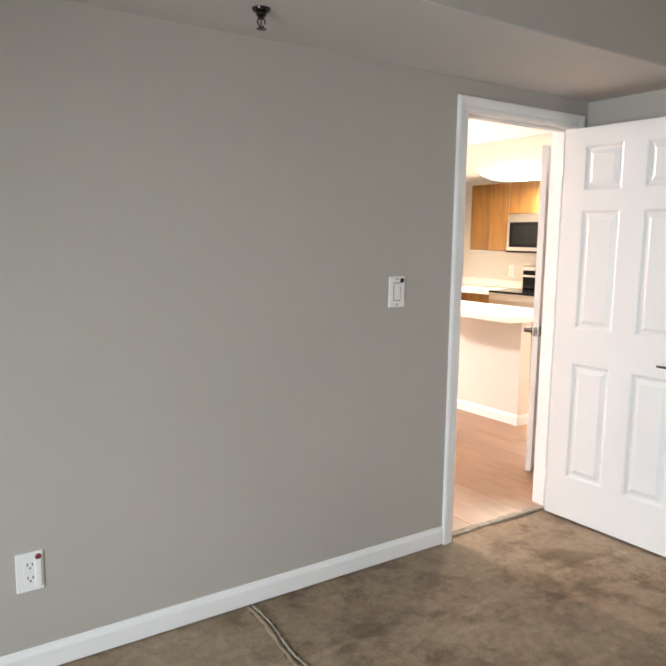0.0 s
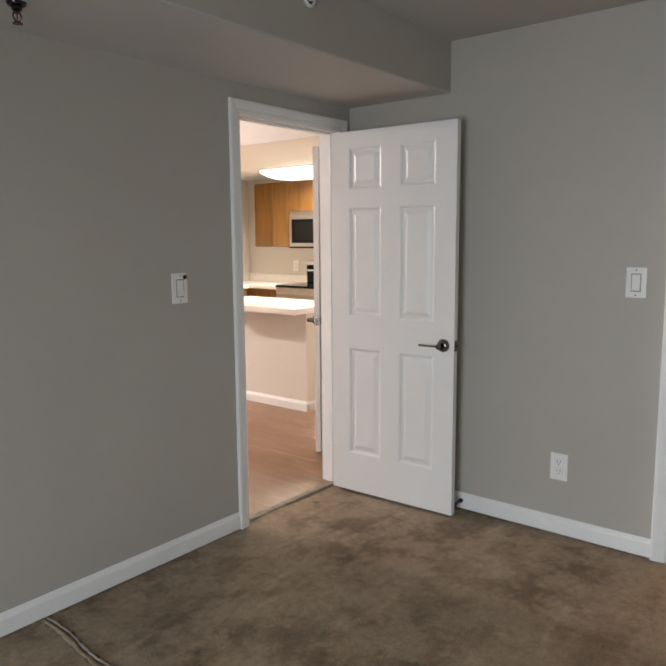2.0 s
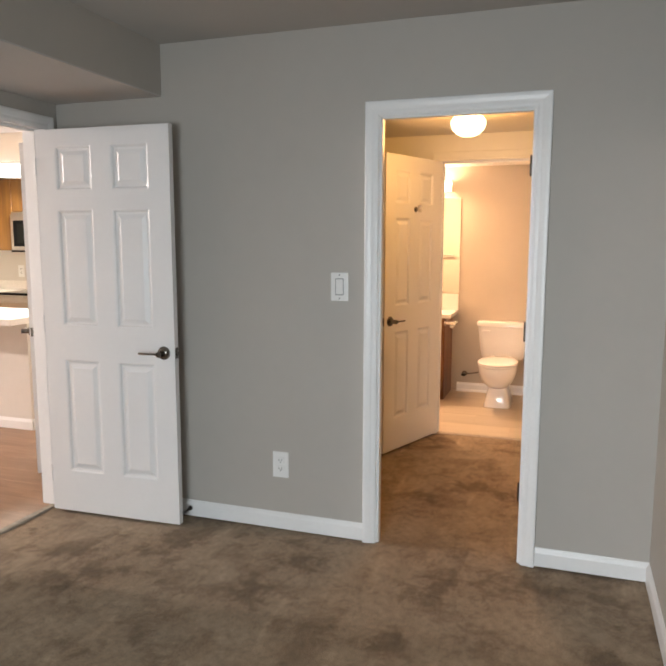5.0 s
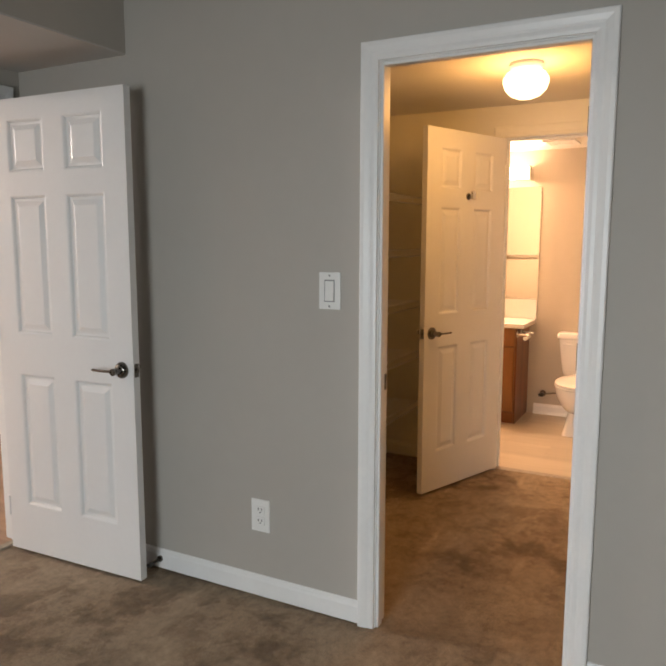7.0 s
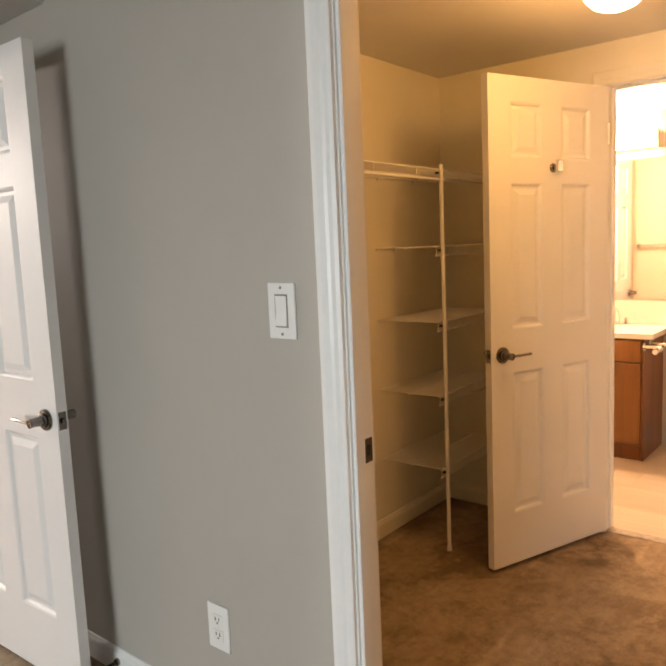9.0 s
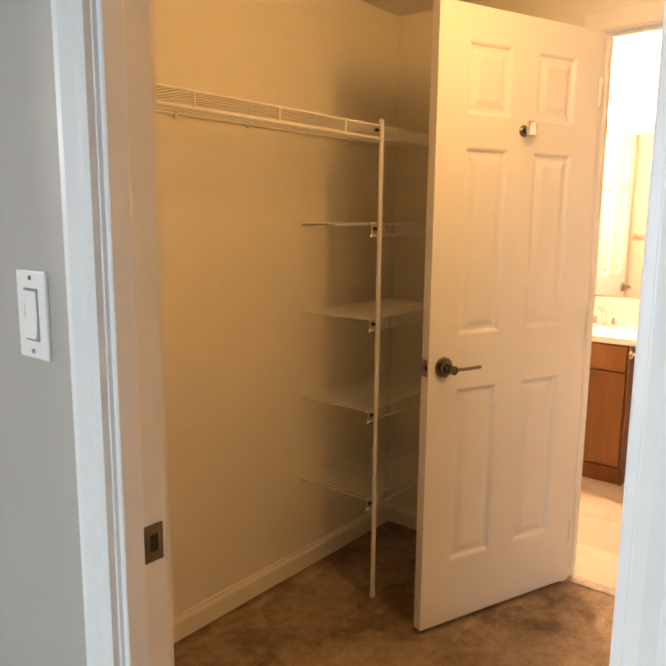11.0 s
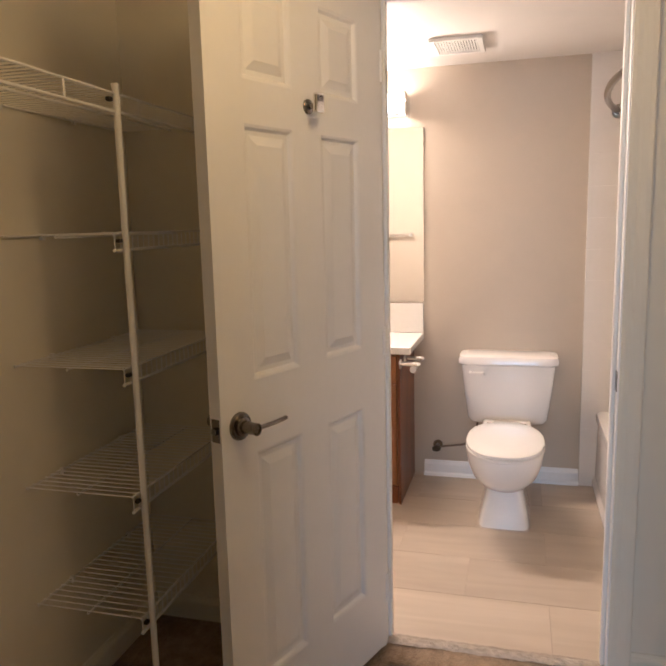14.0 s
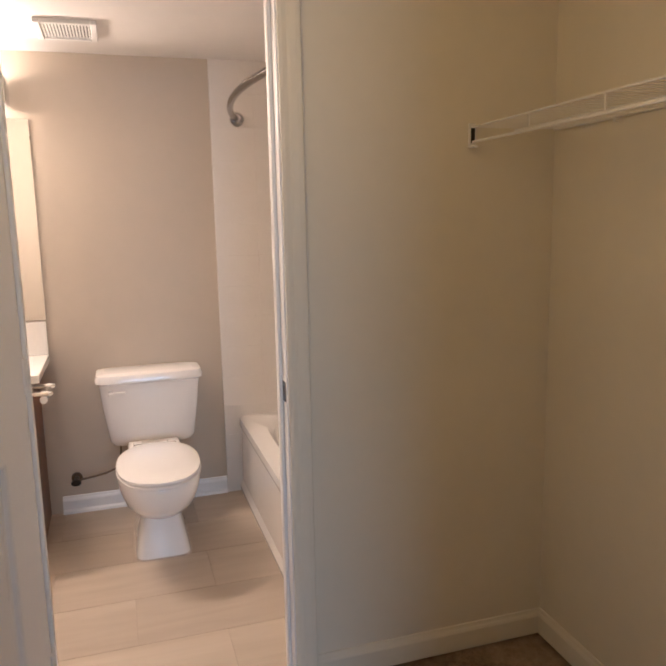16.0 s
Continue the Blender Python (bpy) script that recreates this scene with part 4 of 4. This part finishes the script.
part("glass", box(-0.006, 0.0, 0.0, 0.0, 0.655, 0.912, bevel=0.0015), MIRROR, mi)

vl = thing("vanity_light", (6.95, 0.73, 1.985), "lit frosted glass bath bar light with chrome ends", "wall lamp")
part("backplate", box(-0.03, 0.03, -0.04, 0.0, 0.56, 0.04, bevel=0.004), CHROME, vl)
gs = part("glass_shade", box(-0.13, 0.012, -0.05, -0.032, 0.575, 0.05, bevel=0.012, segs=3), GLOW_VANITY, vl, "lit frosted glass shade", smooth=True)
gs.visible_shadow = False
for y in (0.0, 0.577):
    e = part("end_frame", box(-0.135, y, -0.056, -0.01, y + 0.010, 0.056, bevel=0.002), CHROME, vl)

part("lower_frame", box(-0.135, 0.011, -0.0585, -0.122, 0.576, -0.051, bevel=0.001), NICKEL, vl)

tp = thing("toilet_paper_holder", (6.56, 0.716, 0.70), "empty chrome toilet paper holder on the vanity side", "paper holder")
for x in (-0.07, 0.07):
    po = part("post", rod((x, 0, 0.018), (x, -0.085, 0.018), 0.012, 14), CHROME, tp)
    part("rosette", rod((x, 0.0, 0.018), (x, -0.010, 0.018), 0.026, 20, 0.022), CHROME, po)
    part("finial", rod((x, -0.085, 0.018), (x, -0.100, 0.022), 0.015, 14, 0.008), CHROME, po)
part("roller", rod((-0.064, -0.062, -0.010), (0.064, -0.062, -0.010), 0.016, 16), PORCELAIN, tp, "white plastic roller", smooth=True)

vn = thing("ceiling_vent", (6.53, 0.45, 2.172), "white louvred exhaust fan grille", "vent")
part("backing", box(-0.115, -0.095, -0.004, 0.115, 0.095, 0.0), DARKPLASTIC, vn)
for c in ((-0.135, -0.115, -0.016, 0.135, -0.09, 0), (-0.135, 0.09, -0.016, 0.135, 0.115, 0), (-0.135, -0.09, -0.016, -0.110, 0.09, 0), (0.110, -0.09, -0.016, 0.135, 0.09, 0)):
    part("frame", box(*c, bevel=0.003), PLASTIC, vn)
slat = box(-0.11, -0.0035, -0.012, 0.11, 0.0035, -0.003)
s0 = part("slat", slat, PLASTIC, vn)
s0.location = (0, -0.084, 0)
for k in range(1, 15):
    s1 = new("slat", s0.data)
    s1.parent = vn
    s1.location = (0, -0.084 + k * 0.012, 0)

tw = thing("towel_bar", (BX2, 0.95, 1.30), "chrome towel bar on the bathroom wall", "towel bar")
part("bar", rod((0.06, 0, 0), (0.06, 0.32, 0), 0.009, 14), CHROME, tw)
for y in (0, 0.32):
    part("post", rod((0.0, y, 0), (0.07, y, 0), 0.014, 16), CHROME, tw)


# ---- kitchen, seen through the doorway ----
bt = thing("bar_top", (4.04, 3.38, 0.868), "cream laminate breakfast bar top", "countertop")
part("top", box(0, 0, 0, 0.70, 1.20, 0.046, bevel=0.004, segs=2), LAMINATE, bt)


def base_cabinet(y0, y1):
    c = thing("base_cabinet", (5.95, y0, 0), "honey oak base cabinet", "cabinet", group="kitchen base cabinets")
    part("body", box(0.02, 0, 0.1, 0.598, y1 - y0, 0.868), OAK, c)
    part("toe_kick", box(0.08, 0, 0, 0.598, y1 - y0, 0.1), OAK, c)
    part("drawer", box(0, 0.006, 0.70, 0.019, y1 - y0 - 0.006, 0.855, bevel=0.003), OAK, c)
    part("door", box(0, 0.006, 0.11, 0.019, y1 - y0 - 0.006, 0.69, bevel=0.003), OAK, c)
    return c


base_cabinet(5.354, 6.0)
base_cabinet(3.95, 4.588)
for y0, y1 in ((5.354, 6.42), (3.9, 4.588)):
    k = thing("countertop", (5.92, y0, 0.869), "cream laminate kitchen worktop", "countertop")
    part("top", box(0, 0, 0, 0.628, y1 - y0, 0.042, bevel=0.004, segs=2), LAMINATE, k)
    part("backsplash", box(0.61, 0, 0.043, 0.628, y1 - y0, 0.14, bevel=0.002), LAMINATE, k)
st = thing("stove", (5.90, 4.59, 0), "stainless range with black cooktop and backguard", "stove")
part("body", box(0.03, 0.002, 0.02, 0.64, 0.758, 0.90, bevel=0.003), STEEL, st)
part("cooktop", box(0.0, 0.0, 0.901, 0.63, 0.76, 0.925, bevel=0.004), BLACKGLASS, st)
bg = part("backguard", box(0.56, 0.0, 0.926, 0.645, 0.76, 1.06, bevel=0.004), BLACKGLASS, st)
part("control_panel", box(0.545, 0.0, 1.061, 0.645, 0.76, 1.19, bevel=0.004), STEEL, bg)
part("display", box(0.541, 0.02, 1.085, 0.546, 0.74, 1.14), BLACKGLASS, bg)
ov = part("oven_door", box(0.0, 0.01, 0.2, 0.029, 0.75, 0.885, bevel=0.004), STEEL, st)
part("handle", rod((-0.035, 0.06, 0.83), (-0.035, 0.70, 0.83), 0.012, 12), STEEL, ov)
part("oven_window", box(-0.003, 0.12, 0.35, 0.0, 0.64, 0.68), BLACKGLASS, ov)


def upper_cabinet(x0, y0, x1, y1, z0, z1, doors=1):
    c = thing("wall_cabinet", (x0, y0, z0), "honey oak wall cabinet", "cabinet", group="kitchen wall cabinets")
    w, d, h = x1 - x0, y1 - y0, z1 - z0
    part("body", box(0.02, 0, 0, w, d, h, bevel=0.001), OAK, c)
    for k in range(doors):
        part("door", box(0, d * k / doors + 0.003, 0.003, 0.019, d * (k + 1) / doors - 0.003, h - 0.003, bevel=0.003), OAK, c)
    return c


upper_cabinet(6.19, 5.352, 6.549, 5.955, 1.36, 2.12, 2)
upper_cabinet(6.19, 4.588, 6.549, 5.348, 1.772, 2.12, 2)
nc = thing("wall_cabinet", (5.34, 6.08, 1.5), "honey oak wall cabinet", "cabinet", group="kitchen wall cabinets")
part("body", box(0, 0.02, 0, 0.66, 0.339, 0.70, bevel=0.001), OAK, nc)
part("door", box(0.003, 0, 0.003, 0.657, 0.019, 0.697, bevel=0.003), OAK, nc)
mw = thing("microwave", (6.15, 4.590, 1.344), "stainless over-range microwave with a dark window", "microwave")
part("body", box(0.02, 0, 0, 0.388, 0.756, 0.426, bevel=0.003), STEEL, mw)
mdr = part("door", box(0, 0.17, 0.02, 0.019, 0.754, 0.40, bevel=0.004), STEEL, mw)
part("window", box(-0.004, 0.20, 0.06, 0.0, 0.715, 0.335, bevel=0.001), BLACKGLASS, mdr)
part("screen", box(-0.006, 0.25, 0.095, -0.0045, 0.665, 0.30), GREYGLASS, mdr, "smoked screen")
part("control_panel", box(0.0, 0.004, 0.02, 0.019, 0.165, 0.40, bevel=0.002), BLACKGLASS, mw)
part("vent_strip", box(0.0, 0.0, 0.0, 0.019, 0.756, 0.018), BLACKGLASS, mw)
plate("wall_outlet", pose(6.55, 5.60, 1.12, 0, 0, -90), "white duplex outlet above the worktop", "outlet", rocker=False)

kl = thing("kitchen_light", (5.78, 4.62, 2.205), "lit cloud-shaped fluorescent ceiling light", "ceiling lamp")
part("pan", box(-0.25, -0.62, -0.02, 0.25, 0.62, 0.0, bevel=0.006), PLASTIC, kl)
kd = part("diffuser", loft([(0, 0, 0.255, 0.63, -0.02, 8), (0, 0, 0.255, 0.63, -0.04, 8), (0, 0, 0.225, 0.585, -0.075, 5), (0, 0, 0.17, 0.51, -0.105, 4.5), (0, 0, 0.12, 0.44, -0.112, 4)], 56), GLOW_KITCHEN, kl, "lit white diffuser", smooth=True)
kd.visible_shadow = False
sk = thing("kitchen_faucet", (5.25, 6.2, 0.91), "chrome gooseneck kitchen faucet", "faucet")
gn = bmesh.new()
add_tube(gn, [(0, 0, 0), (0, 0, 0.2), (0, -0.03, 0.26), (0, -0.09, 0.27), (0, -0.13, 0.22)], 0.012, 10)
part("spout", gn, CHROME, sk, smooth=True)
part("base", lathe([(0.03, 0), (0.03, 0.008), (0.016, 0.02), (0.014, 0.03)], 18), CHROME, sk, smooth=True)
nk = thing("countertop", (4.53, 5.80, 0.869), "cream laminate worktop under the window wall", "countertop")
part("top", box(0, 0, 0, 1.385, 0.619, 0.042, bevel=0.004, segs=2), LAMINATE, nk)
nb = thing("base_cabinet", (4.53, 5.83, 0), "honey oak base cabinet below the sink", "cabinet", group="kitchen base cabinets")
part("body", box(0, 0, 0.1, 1.38, 0.585, 0.868), OAK, nb)
part("toe_kick", box(0, 0.06, 0, 1.38, 0.585, 0.1), OAK, nb)


# ---- pieces of floors and walls ----
def tile_mesh(name, w, d, h, material, bevel=0.0006):
    bm = box(0, 0, -h, w, d, 0)
    top = [e for e in bm.edges if all(v.co.z > -1e-6 for v in e.verts)]
    bmesh.ops.bevel(bm, geom=top, offset=bevel, segments=1, affect="EDGES")
    me = bpy.data.meshes.new(name)
    bm.to_mesh(me)
    bm.free()
    me.materials.append(material)
    return me


def pave(root, name, x0, x1, y0, y1, w, d, gap, material, shift, z=0.0, h=0.008, first=0.0):
    """Rows along y, one after another in x, every row moved on; cut at the edges."""
    cache = {}
    i, x = 0, x0
    while x < x1 - 0.01:
        xe = min(x0 + (i + 1) * w, x1)
        y = y0 - ((first + i * shift) % d)
        while y < y1 - 0.005:
            a, b = max(y, y0), min(y + d, y1)
            if b - a > 0.02:
                key = (round(xe - x - gap, 3), round(b - a - gap, 3))
                if key not in cache:
                    cache[key] = tile_mesh(name, key[0], key[1], h, material)
                ob = new(name, cache[key])
                ob.parent = root
                ob.location = (x, a, z + random.uniform(-0.0004, 0.0004))
            y += d
        i += 1
        x = xe


bf = structure("floor_bath", box(BX + 0.025, -0.24, -0.03, 6.949, 1.329, -0.0016), GROUT, "large beige porcelain floor tiles", "floor")
pave(bf, "tile", 5.405, 6.949, -0.236, 1.329, 0.304, 0.61, 0.002, TILE, 0.305, 0.0, 0.004, 0.334)
lf = structure("floor_living", box(-0.12, 2.33, -0.03, 6.67, 7.32, -0.006), PLANK, "orange-brown laminate plank floor", "floor")
pave(lf, "plank", 2.3, 4.9, 2.345, 6.4, 0.19, 1.21, 0.0005, PLANK, 0.43, 0.0, 0.005)


def wall_tiles(root, m, w, h, tw, tht, y_first=0.0):
    me = tile_mesh("wall_tile", tw - 0.002, tht - 0.002, 0.007, WALLTILE, 0.0006)
    for i in range(int(w / tw + 0.5)):
        for j in range(int(h / tht + 0.5)):
            ob = new("wall_tile", me)
            ob.parent = root
            ob.matrix_basis = m @ Matrix.Translation((i * tw, j * tht, 0))


ts = structure("tub_surround", box(6.9354, -0.999, 0.0, 6.949, -0.152, 2.171), WHITEGROUT, "white glazed tile surround above the tub", "tiled wall")
wall_tiles(ts, Matrix(((0, 0, -1, 6.934), (-1, 0, 0, -0.152), (0, 1, 0, 0.004), (0, 0, 0, 1))), 0.84, 2.165, 0.212, 0.1545)
ts2 = structure("tub_surround", box(BX2 + 0.001, -0.9995, 0.40, 6.934, -0.9864, 2.171), WHITEGROUT, "white glazed tile surround above the tub", "tiled wall")
wall_tiles(ts2, Matrix(((1, 0, 0, BX2 + 0.004), (0, 0, 1, -0.985), (0, 1, 0, 0.41), (0, 0, 0, 1))), 1.48, 1.75, 0.212, 0.1545)
